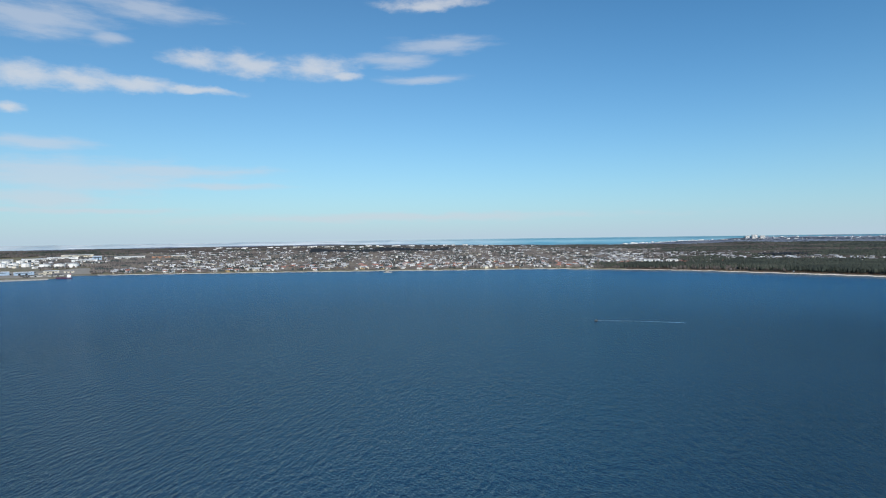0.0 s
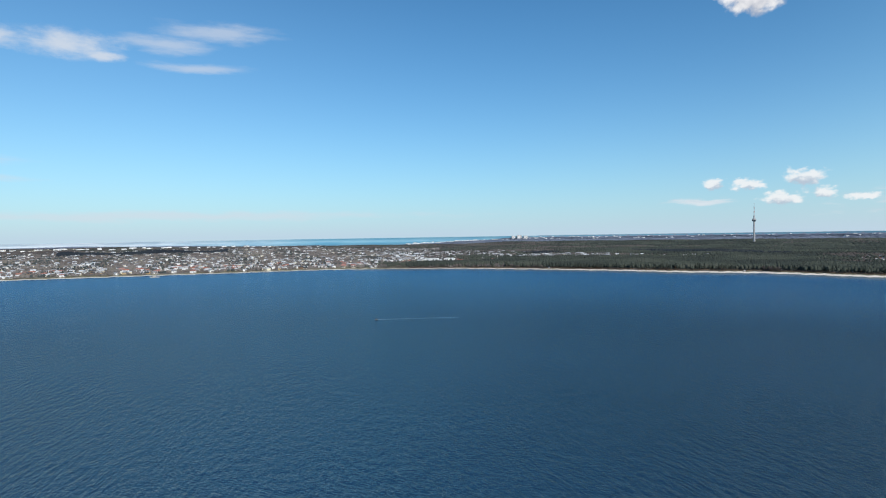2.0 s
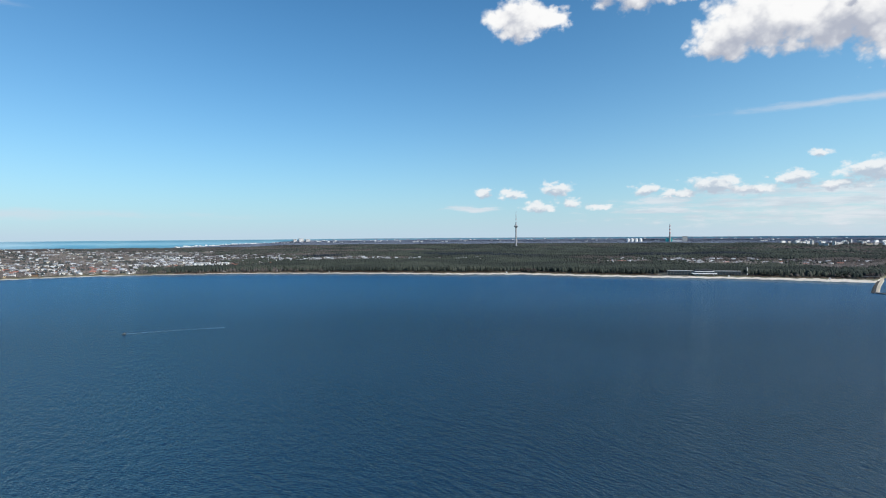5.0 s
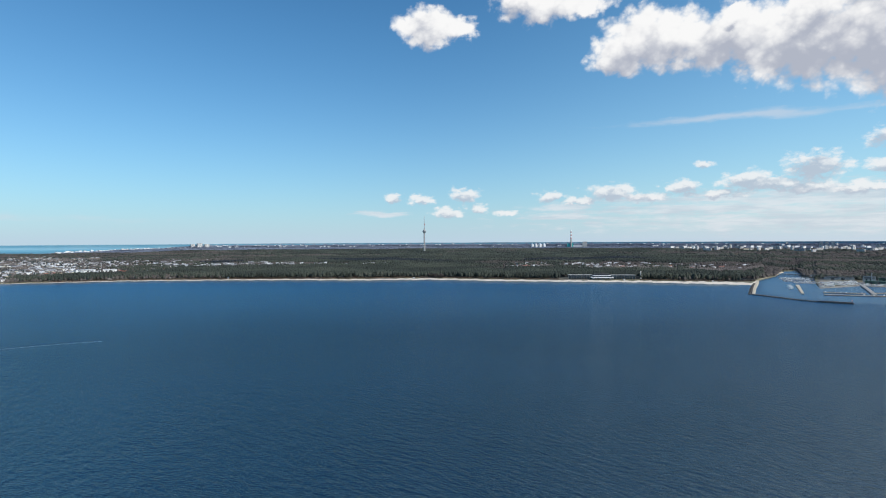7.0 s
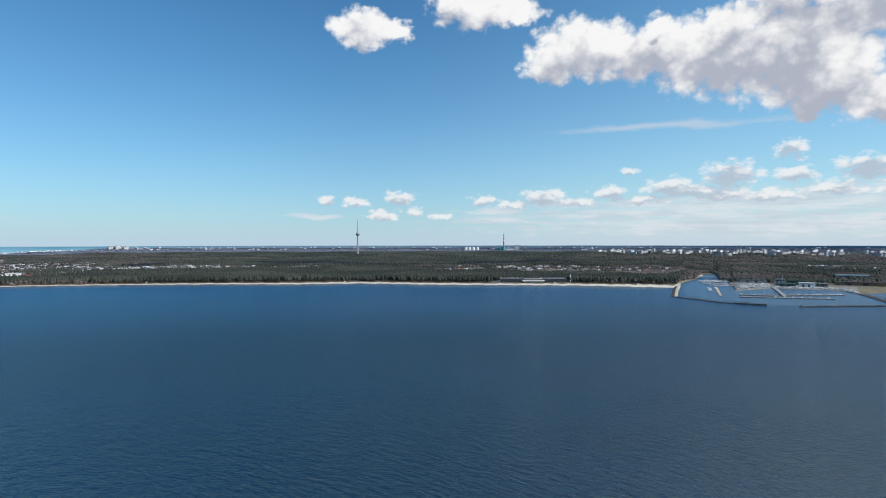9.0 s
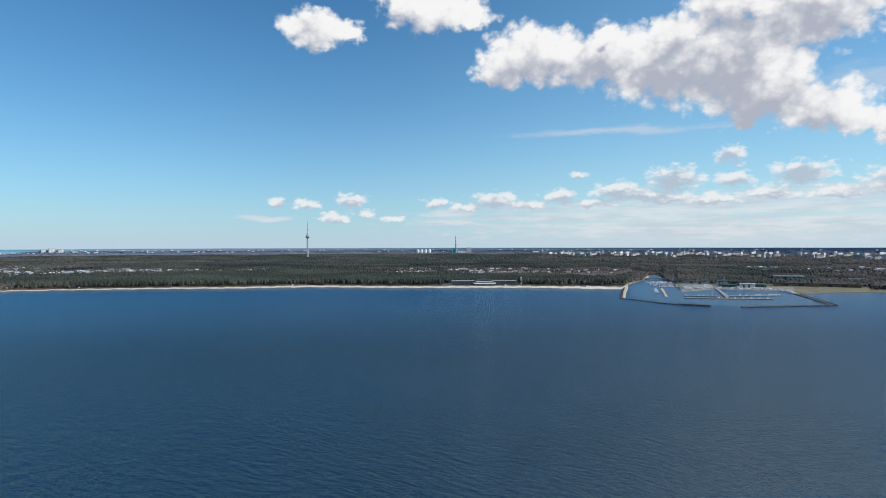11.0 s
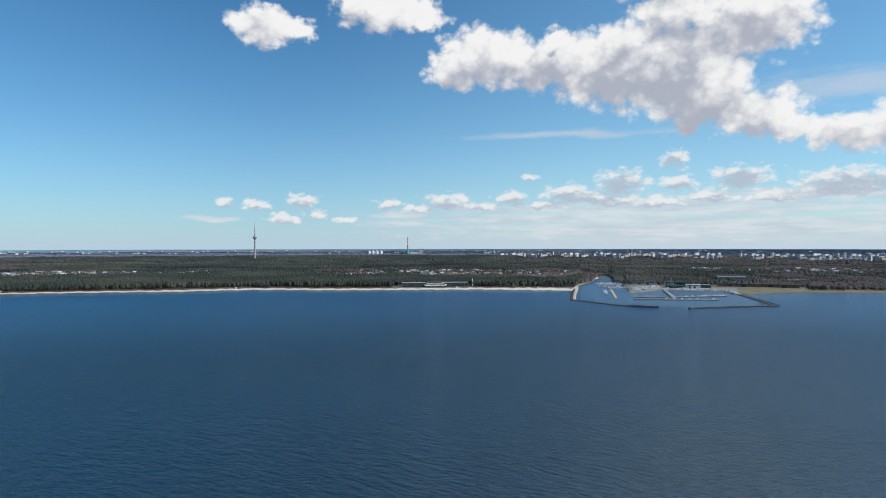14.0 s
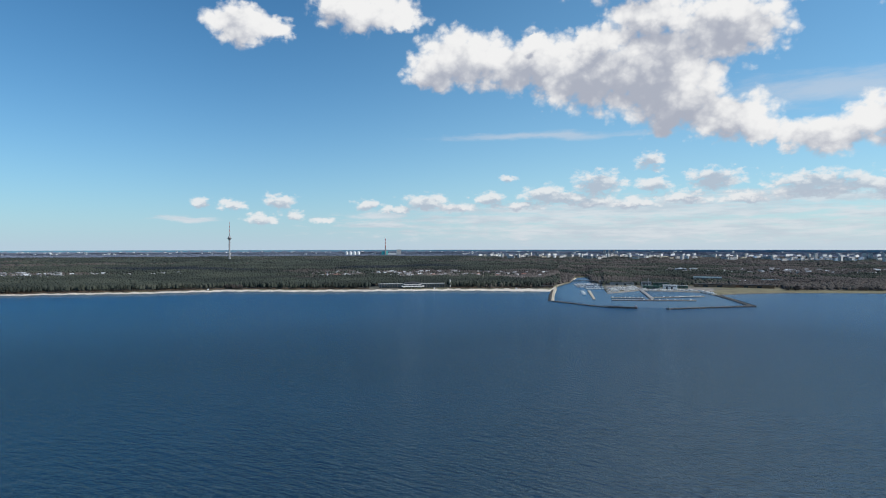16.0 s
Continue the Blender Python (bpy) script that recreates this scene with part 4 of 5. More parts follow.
def stand_noise(az, r, size, seed):
    """Smooth patches in 0..1 for stands of trees."""
    p = polar(az, r) / size
    a = np.sin(p[:, 0] * 1.3 + seed) + np.sin(p[:, 1] * 1.7 + seed * 2) + np.sin((p[:, 0] + p[:, 1]) * 2.3 + seed * 3) + np.sin((p[:, 0] - 1.4 * p[:, 1]) * 3.7 + seed)
    return np.clip(0.5 + a / 5.5, 0, 1)


def woods():
    rng = np.random.default_rng(11)
    hs = np.array([(h[0], h[1]) for h in HOUSE_SPOTS])

    def off_houses(az, r, gap=14.0):
        p = polar(az, r)
        cell = {}
        for k, q in enumerate(hs):
            cell.setdefault((int(q[0] // 30), int(q[1] // 30)), []).append(q)
        ok = np.ones(len(p), bool)
        for i, (x, y) in enumerate(p):
            cx, cy = int(x // 30), int(y // 30)
            for dx in (-1, 0, 1):
                for dy in (-1, 0, 1):
                    for q in cell.get((cx + dx, cy + dy), ()):
                        if (q[0] - x) ** 2 + (q[1] - y) ** 2 < gap * gap:
                            ok[i] = False
        return az[ok], r[ok]

    back = lambda d: (lambda a: shore(a) + d)
    flat = lambda R: (lambda a: np.full_like(np.asarray(a, float), R))
    behind = lambda a: shore(a) + np.interp(a, (13, 22, 36, 45, 60, 70, 74, 78), (18, 32, 48, 62, 66, 75, 100, 60))

    # the pine wood behind the beach
    az, r = scatter(rng, 13, 77, behind, back(700), 48)
    keep = az > np.where(r - shore(az) < 260, 13, 18) + 8 * rng.random(len(az))
    az, r = az[keep], r[keep]
    pine = 0.5 + 0.45 * (stand_noise(az, r, 90, 1.0) - 0.5) + 0.55 * (rng.random(len(az)) - 0.5) < np.interp(az, (20, 30, 38, 70, 77), (0.45, 0.55, 0.85, 0.85, 0.4)) - 0.5 * ((az > 52) & (r - shore(az) > 430 + 40 * np.sin(az)))
    front = (r - behind(az)) < 60
    m = pine & front
    crowns("beach_pines", az[m], r[m], 17, 3.6, PINE_V, PINE, 1, "dark green pine trees lining the sand beach", "pine trees", trunks=True)
    m = pine & ~front
    # dry dune shrubs between sand and trees
    da, dr = scatter(rng, 17, 74.5, lambda a: behind(a) - 13, lambda a: behind(a) + 3, 7)
    crowns("dune_shrubs", da, dr, 2.2, 1.7, BALL_V, DUNE, 23, "low reddish-brown dune shrubs between beach and pines", "shrubs")
    crowns("pine_wood", *off_houses(az[m], r[m]), 9, 4.3, BALL_V, PINE, 2, "dense dark green coastal pine wood", "pine wood", lift=6.0)
    pale = (az > 60 + 3 * np.sin(r / 60)) & (r - shore(az) > 430)
    m = ~pine & pale
    crowns("pale_bare_wood", *off_houses(az[m], r[m]), 11, 4.4, BALL_V, TWIGS, 24, "pale grey-brown leafless trees near the river", "bare trees")
    m = ~pine & ~pale
    crowns("bare_shore_wood", *off_houses(az[m], r[m]), 11, 4.2, BALL_V, WOODTWIGS, 3, "bare grey-brown deciduous trees in early spring", "bare trees")
    # deeper woods
    az, r = scatter(rng, 18, 77, back(700), flat(3650), 95)
    keep = az > 18 + 10 * rng.random(len(az))
    az, r = az[keep], r[keep]
    pine = 0.5 + 0.6 * (stand_noise(az, r, 170, 2.0) - 0.5) + 0.45 * (rng.random(len(az)) - 0.5) < np.interp(az, (20, 30, 40, 70, 77), (0.2, 0.35, 0.7, 0.7, 0.35)) - 0.4 * ((az > 52) & (r - shore(az) < 960 + 60 * np.sin(az * 0.7)))
    crowns("inland_pine_wood", *off_houses(az[pine], r[pine]), 8.5, 5.4, BALL_V, PINE, 4, "wide dark green pine forest behind the beach", "pine wood", lift=6.0)
    crowns("inland_bare_wood", *off_houses(az[~pine], r[~pine]), 11, 5.2, BALL_V, WOODTWIGS, 5, "bare brownish deciduous trees among houses", "bare trees")
    # suburb gardens
    az, r = scatter(rng, -34, 28, back(30), flat(4300), 230)
    keep = az < 18 + 10 * rng.random(len(az))
    az, r = az[keep], r[keep]
    dark = stand_noise(az, r, 60, 3.0) < 0.22
    crowns("garden_trees", *off_houses(az[~dark], r[~dark], 11), 8.5, 4.6, BALL_V, TWIGS, 6, "bare garden trees between suburban houses", "bare trees")
    crowns("garden_conifers", *off_houses(az[dark], r[dark], 11), 11, 3.4, PINE_V, SPRUCE, 7, "dark conifers between suburban houses", "conifers")
    # woods round the harbour and the river
    az, r = scatter(rng, 77, 114, back(30), flat(3650), 66)
    dark = 0.5 + 0.9 * (stand_noise(az, r, 190, 5.0) - 0.5) + 0.2 * (rng.random(len(az)) - 0.5) < np.interp(az, (77, 80, 90, 98), (0.3, 0.55, 0.45, 0.3))
    crowns("river_wood", *off_houses(az[~dark], r[~dark]), 9.5, 5.4, BALL_V, WOODTWIGS, 8, "bare grey-brown woods behind the harbour", "bare trees")
    crowns("river_conifers", *off_houses(az[dark], r[dark]), 12, 4.8, BALL_V, PINE, 9, "dark conifers behind the harbour", "conifers")
    # a cloud shadow behind the suburb, painted as a band of dark trees
    az, r = scatter(rng, -12.5, 0.5, flat(3850), lambda a: 4120 + 130 * np.sin(a * 0.9) + 60 * np.sin(a * 3.1), 150)
    crowns("spruce_wood", az, r, 15, 6, BALL_V, SHADOWTREES, 21, "dark trees standing in for a cloud shadow behind the suburb", "spruce wood")
    # cloud-shadow bands among the pines, drawn as darkened trees
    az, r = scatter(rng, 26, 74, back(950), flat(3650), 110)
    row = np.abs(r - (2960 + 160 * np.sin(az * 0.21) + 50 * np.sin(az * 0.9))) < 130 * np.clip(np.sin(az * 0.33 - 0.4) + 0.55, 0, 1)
    crowns("spruce_stand", az[row], r[row], 10, 5.6, BALL_V, SHADOWTREES, 22, "dark trees standing in for cloud-shadow bands in the pine forest", "spruce wood", lift=6.5)
    # far woods as larger clumps
    az, r = scatter(rng, -60, 125, flat(3650), flat(6600), 700)
    keep = (r < far_coast(az) - 60) & ~((az < 20) & (r < 4300))
    az, r = az[keep], r[keep]
    dark = 0.5 + 0.7 * (stand_noise(az, r, 420, 7.0) - 0.5) + 0.4 * (rng.random(len(az)) - 0.5) < np.interp(az, (-60, 15, 30, 40, 68, 78, 125), (0.3, 0.3, 0.55, 0.75, 0.72, 0.35, 0.3))
    crowns("far_pine_forest", az[dark], r[dark], 12, 15, BALL_V, PINE, 12, "dark forest stretching far inland", "forest")
    crowns("far_bare_wood", *off_houses(az[~dark], r[~dark], 24), 11, 13, BALL_V, WOODTWIGS, 13, "greyish bare woods far inland", "forest")
    az, r = scatter(rng, -60, 125, flat(6600), flat(12500), 4200)
    keep = r < far_coast(az) - 60
    az, r = az[keep], r[keep]
    dark = stand_noise(az, r, 900, 9.0) < 0.62
    crowns("horizon_forest", az[dark], r[dark], 7, 42, BALL_V, HAZEWOOD, 14, "forest near the horizon, its haze painted pale blue", "forest")
    crowns("horizon_bare_wood", az[~dark], r[~dark], 6, 42, BALL_V, HAZEWOOD, 15, "woods near the horizon, paled blue by painted haze", "forest")


# ---------------------------------------------------------------- single trees
def clumps(rng, n, radius, low, high, size, shape):
    """Many small rough leaf clumps in a crown, as one bmesh."""
    bm = bmesh.new()
    for k in range(n):
        f = (k + 0.5) / n
        z = low + (high - low) * f
        r = radius * shape(f) * math.sqrt(rng.random())
        a = rng.uniform(0, 6.28)
        s = size * rng.uniform(0.7, 1.3)
        m = Matrix.Translation((r * math.cos(a), r * math.sin(a), z)) @ pose(0, 0, 0, rng.uniform(0, 90), rng.uniform(0, 90), rng.uniform(0, 360)) @ Matrix.Diagonal((s, s * 0.8, s * 0.6, 1))
        vs = bmesh.ops.create_icosphere(bm, subdivisions=1, radius=1, matrix=m)["verts"]
        for v in vs:
            v.co += Vector((rng.uniform(-.25, .25), rng.uniform(-.25, .25), rng.uniform(-.25, .25))) * s
    return bm


def trunk_with_limbs(rng, tall, thick, limbs, first):
    bm = lathe([(thick, 0), (thick * 0.8, tall * 0.3), (thick * 0.5, tall * 0.7), (thick * 0.12, tall)], 6)
    for k in range(limbs):
        z = tall * (first + (0.95 - first) * k / limbs)
        n0 = len(bm.verts)
        reach = tall * 0.22 * (1.1 - k / limbs)
        lathe([(thick * 0.3, 0), (thick * 0.08, reach)], 4, bm)
        bm.verts.ensure_lookup_table()
        m = Matrix.Translation((0, 0, z)) @ pose(0, 0, 0, rng.uniform(45, 75), 0, k * 137.5)
        for v in bm.verts[n0:]:
            v.co = m @ v.co
    return bm


def single_trees():
    rng = random.Random(31)
    kinds = []
    for tall, rad in ((17, 3.6), (20, 4.2), (14, 3.4)):
        t = thing("pine_tree", "tall dark green pine tree with bare lower trunk behind the beach", "tree", "pines along the beach")
        part("trunk", trunk_with_limbs(rng, tall * 0.95, 0.32, 7, 0.4), BARK, t)
        part("crown", clumps(rng, 26, rad, tall * 0.42, tall, 1.5, lambda f: 1.05 - 0.75 * f), PINE, t)
        kinds.append(t)
    bare = []
    for tall, rad in ((12, 4.6), (10, 5.2)):
        t = thing("bare_tree", "leafless grey-brown deciduous tree with fine twigs in early spring", "tree", "bare trees by the shore")
        part("trunk", trunk_with_limbs(rng, tall * 0.9, 0.28, 9, 0.2), BARK, t)
        part("crown", clumps(rng, 26, rad, tall * 0.25, tall, 1.5, lambda f: 0.6 + 1.4 * f * (1.1 - f)), WOODTWIGS, t)
        bare.append(t)
    used = set()

    def stand(t, a, d):
        m = spot(a, float(shore(a)) + d, -0.2, rng.uniform(0, 360)) @ Matrix.Scale(rng.uniform(0.8, 1.15), 4)
        if t.name in used:
            repeat(t, m)
        else:
            used.add(t.name)
            set_at(t, m)

    for k in range(110):
        a = rng.uniform(24, 74.5)
        if 60.0 < a < 67.6:
            continue
        stand(rng.choice(kinds), a, float(np.interp(a, (24, 36, 45, 60, 70, 74.5), (32, 44, 56, 60, 68, 92))) + rng.uniform(-8, 4))
    for k in range(26):
        stand(rng.choice(bare), rng.uniform(48.2, 49.6), rng.uniform(50, 72))
    for k in range(40):
        a = rng.choice((rng.uniform(16, 30), rng.uniform(73, 76), rng.uniform(94.5, 101)))
        stand(rng.choice(bare), a, float(np.interp(a, (16, 30, 73, 76, 94, 101), (28, 42, 110, 130, 60, 60))) + rng.uniform(-8, 14))


# ---------------------------------------------------------------- the beach hall
def along(p, q):
    """Pose at the middle of two plan points, its x axis from p to q."""
    m = ((p[0] + q[0]) / 2, (p[1] + q[1]) / 2)
    return m, math.degrees(math.atan2(q[1] - p[1], q[0] - p[0])), math.hypot(q[0] - p[0], q[1] - p[1])


def beach_hotel():
    t = thing("beach_hall", "long low concrete beach hall with stepped white terraces and glazed wings", "building")
    (cx, cy), turn, _ = along((1640, 905), (1745, 745))
    t.matrix_basis = pose(cx, cy, 3.2, 0, 0, turn)
    # x runs along the shore to the marina, -y to the sea
    for x0, x1, nm in ((-95, -27, "north"), (27, 96, "south")):
        w, x = x1 - x0, (x0 + x1) / 2
        body = part("wing", box(w, 16, 11.5, x, 6, 0, 0.15), ROOFBLUE, t, "dark blue-grey glazed hotel wing")
        part("wing_roof", box(w + 1.5, 17.5, 0.7, x, 6, 11.5), GREY, body)
        for k in range(3):
            part("balcony_band", box(w, 1.2, 0.5, x, -2.5, 2.9 + k * 3.5), DARKROOF, body, "dark balcony parapet")
            part("window_band", box(w - 1, 0.3, 2.0, x, -2.1, 0.6 + k * 3.5), GLASS, body)
        n = int(w / 7)
        fin = None
        for k in range(n + 1):
            m = Matrix.Translation((x0 + k * w / n, -2.6, 0))
            if fin is None:
                fin = part("fin", box(0.5, 2.0, 11.3), CONCRETE, body)
                fin.matrix_basis = m
            else:
                again(fin, m, body)
    part("link_block", box(54, 18, 7, 0, 9, 0, 0.15), GREY, t)
    for w, d, z, h in ((52, 30, 0.4, 1.0), (64, 36, 4.2, 2.6), (50, 28, 10.0, 1.6)):
        deck = part("terrace", box(w, d, h, 0, -10 + (34 - d) * 0.35, z, 0.3), WHITE, t, "white stepped terrace parapet")
        part("glazing", box(w - 8, d - 8, 2.6 if z > 1 else 2.2, 0, -9 + (34 - d) * 0.35, z + h), GLASS, deck)
    part("top_roof", box(46, 24, 1.0, 0, -7, 14.2, 0.1), DARKROOF, t)
    part("roof_plant", box(14, 8, 3.0, 4, 0, 15.2, 0.1), DARKROOF, t)
    mast = thing("light_mast", "tall slender grey concrete light mast beside the beach hall", "mast")
    part("pole", lathe([(1.5, 0), (1.2, 19)], 8), PANELC, mast)
    part("head", box(3.6, 2.6, 3.4, 0, 0, 19, 0.2), PANELC, mast)
    mast.matrix_basis = pose(1752, 730, 3.2, 0, 0, turn)
    hut = thing("lifeguard_hut", "small white lifeguard hut on the sand", "hut")
    part("cabin", box(4, 3.4, 2.8, 0, 0, 1.2), WHITE, hut)
    part("roof", gable(4, 3.4, 1.0, 4.0), PALE, hut)
    part("stilts", box(3, 2.4, 1.2), TIMBER, hut)
    set_at(hut, spot(46.9, float(shore(46.9)) + 30))
    for a in (30.3, 66.0, 73.2):
        repeat(hut, spot(a, float(shore(a)) + 34))


# ---------------------------------------------------------------- the harbour
def harbour_works():
    w = thing("west_mole", "broad sandy concrete mole with a rocky outer edge", "mole")
    part("mole_deck", strip([(1960, 470), (1800, 432), (1620, 395), (1452, 357)], [8, 7, 5.5, 5], -1.5, 2.2), SANDQUAY, w)
    stone_heap("boulders", [(1800, 439), (1620, 402), (1450, 364)], 5, 3.0, 1.5, 0.4, w, 2)
    q = thing("river_quay", "low stone river quay", "quay")
    part("quay_deck", strip([(1950, 468), (2080, 474), (2220, 480), (2430, 500)], 9, -1.5, 2.0), SANDQUAY, q)
    b = thing("outer_breakwater", "long low stone breakwater with a dark concrete end", "breakwater")
    part("rubble_core", strip([(1452, 357), (1415, 305), (1375, 255), (1362, 222)], 7, -2, 1.6), ROCK, b)
    stone_heap("boulders", [(1452, 357), (1375, 255), (1362, 222)], 8, 4.0, 1.5, 0.3, b, 3)
    # near-black colour carries the shade on the caisson's seaward face
    part("end_caisson", strip([(1362, 224), (1360, 198), (1360, 168)], 8, -2, 3.0), ASPHALT, b, "concrete caisson in near-black, its shade put into the colour")
    light = part("harbour_light", lathe([(0.6, 3.0), (0.4, 5.6), (0.8, 5.8), (0.8, 6.6), (0.2, 7)], 10, x=1360, y=171), RED, b)
    e = thing("east_breakwater", "angled stone breakwater closing the yacht harbour", "breakwater")
    part("rubble_core", strip([(1369, 114), (1430, 40), (1494, -41)], 7, -2, 1.9), DARKSTONE, e)
    part("return_arm", strip([(1490, -39), (1620, -12), (1768, 22)], 5.5, -2, 2.0), DARKSTONE, e)
    stone_heap("boulders", [(1367, 112), (1428, 38), (1492, -44)], 7, 4.5, 1.5, 0.5, e, 4)
    stone_heap("arm_boulders", [(1496, -46), (1620, -20), (1768, 14)], 5, 3.0, 1.4, 0.4, e, 5)
    part("harbour_light", lathe([(0.6, 1.9), (0.4, 4.6), (0.8, 4.8), (0.8, 5.6), (0.2, 6)], 10, x=1371, y=112), GREEN, e)
    s = thing("stub_jetty", "short sandy jetty inside the yacht harbour", "jetty")
    part("deck", strip([(1800, 338), (1660, 307), (1532, 279)], [8, 6, 5], -1.5, 1.8), SANDQUAY, s)
    for name, label, pts, width, mat in (
            ("main_pier", "wide pale concrete pier of the yacht harbour", [(1890, 212), (1740, 184), (1583, 157)], 8, CONCRETE),
            ("floating_pier", "long low floating pier with moored boats", [(1594, 251), (1600, 214), (1608, 176)], 4, TIMBER),
            ("floating_pier", "long low floating pier with moored boats", [(1530, 240), (1560, 150), (1590, 66)], 5, TIMBER),
            ("floating_pier", "long low floating pier with moored boats", [(1630, 162), (1670, 105), (1712, 50)], 4, TIMBER),
            ("floating_pier", "long low floating pier with moored boats", [(1884, 362), (1896, 330), (1908, 300)], 4, TIMBER),
            ("floating_pier", "long low floating pier with moored boats", [(1950, 400), (1962, 350), (1975, 310)], 4, TIMBER),
            ("floating_pier", "long low floating pier with moored boats", [(2020, 420), (2040, 370), (2062, 330)], 4, TIMBER)):
        p = thing(name, label, "pier", "piers of the yacht harbour")
        part("deck", strip(pts, width, 1.0, 1.9 if width < 7 else 2.4), mat, p)
        # dark skirt that paints in shade and piles below the deck
        part("pier_wall", strip(pts, width - 0.6, -1.0, 1.05), ASPHALT, p, "dark skirt for the shade and piles under the deck")
        (mx, my), turn, length = along(pts[0], pts[-1])
        pile = None
        for k in range(7):
            f = k / 6
            m = Matrix.Translation((pts[0][0] + (pts[-1][0] - pts[0][0]) * f + 2.5, pts[0][1] + (pts[-1][1] - pts[0][1]) * f, -1))
            if pile is None:
                pile = part("pile", lathe([(0.35, 0), (0.3, 4.2)], 6), TIMBER, p)
                pile.matrix_basis = m
            else:
                again(pile, m, p)
    # paved yard behind the piers
    az = np.arange(80.85, 89.3, 0.15)
    rows = []
    for f, up in ((0.0, -1.5), (0.02, 0.9), (0.5, 0.6), (1.0, 0.3)):
        r0 = shore(az) - 6
        rows.append(on_land(az, r0 + (1990 - r0) * f, up))
    v, s = drawn_in(np.concatenate(rows))
    tagged(mesh_object("harbour_yard", v, grid_faces(4, len(az))[:, ::-1], YARD), "pale gravel and concrete boat yard", "yard", kind="structure")
    az = np.arange(88.6, 105.0, 0.2)
    rows = [on_land(az, shore(az) + d * np.interp(az, (94, 97, 104), (1, 0.65, 0.4)), 0.5) for d in (4, 60, 130)]
    v, s = drawn_in(np.concatenate(rows))
    tagged(mesh_object("grass_field", v, grid_faces(3, len(az))[:, ::-1], GRASS), "yellow-green grass field beside the harbour", "grass", kind="structure")
    sw = thing("shore_wall", "low dark stone wall along the grassy shore", "wall")
    part("wall", strip([tuple(p) for p in polar(np.linspace(89.6, 95.0, 12), shore(np.linspace(89.6, 95.0, 12)) - 2)], 3, -1.5, 1.7), DARKSTONE, sw)
    br = thing("road_bridge", "low concrete road bridge over the river mouth", "bridge")
    part("deck", strip([(2245, 500), (2262, 400)], 14, 3.5, 5.0), CONCRETE, br)
    pier = part("pier", box(3, 2.2, 6, 2254, 470, -1.5), CONCRETE, br)
    for dy in (-22, -44):
        again(pier, Matrix.Translation((3.5, dy, 0)), br)
    part("railing", strip([(2237, 499), (2254, 399)], 0.3, 5.0, 6.1), STEEL, br)


def yacht(length, hull, label, canvas=False):
    t = thing("sailing_yacht", label, "boat", "yachts in the harbour")
    bm = bmesh.new()
    rows = []
    for f, w in ((0.0, 0.75), (0.25, 1.0), (0.55, 0.95), (0.8, 0.55), (1.0, 0.04)):
        y = (f - 0.45) * length
        b = length * 0.15 * w
        rows.append([bm.verts.new((x, y, z)) for x, z in ((-b, 1.1 + 0.35 * f), (-b * 0.8, 0.1), (0, -0.35), (b * 0.8, 0.1), (b, 1.1 + 0.35 * f))])
    for a, b in zip(rows, rows[1:]):
        for k in range(4):
            bm.faces.new((a[k], a[k + 1], b[k + 1], b[k]))
        bm.faces.new((a[4], a[0], b[0], b[4]))
    bm.faces.new(rows[0])
    bmesh.ops.recalc_face_normals(bm, faces=bm.faces)
    part("hull", bm, hull, t)
    part("cabin", box(length * 0.17, length * 0.36, 0.8, 0, 0, 1.2, 0.15), NAVY if canvas else GEL, t, "navy canvas cover" if canvas else "")
    part("mast", lathe([(0.11, 1.2), (0.07, length * 1.25)], 5), STEEL, t)
    part("boom", box(0.16, length * 0.4, 0.22, 0, -length * 0.2, 2.3), NAVY, t, "boom with furled navy sail")
    return t


def motor_boat(length, label, paint=None):
    t = thing("motor_boat", label, "boat", "motor boats in the harbour")
    bm = bmesh.new()
    rows = []
    for f, w in ((0.0, 0.95), (0.4, 1.0), (0.75, 0.7), (1.0, 0.05)):
        y = (f - 0.5) * length
        b = length * 0.17 * w
        rows.append([bm.verts.new((x, y, z)) for x, z in ((-b, 1.3 + 0.5 * f), (-b * 0.75, 0.0), (0, -0.3), (b * 0.75, 0.0), (b, 1.3 + 0.5 * f))])
    for a, b in zip(rows, rows[1:]):
        for k in range(4):
            bm.faces.new((a[k], a[k + 1], b[k + 1], b[k]))
        bm.faces.new((a[4], a[0], b[0], b[4]))
    bm.faces.new(rows[0])
    bmesh.ops.recalc_face_normals(bm, faces=bm.faces)
    part("hull", bm, paint or GEL, t)
    part("cabin", box(length * 0.24, length * 0.38, 1.5, 0, 0, 1.3, 0.2), paint or GEL, t)
    part("windscreen", box(length * 0.22, 0.15, 0.7, 0, length * 0.2, 2.0), GLASS, t)
    return t


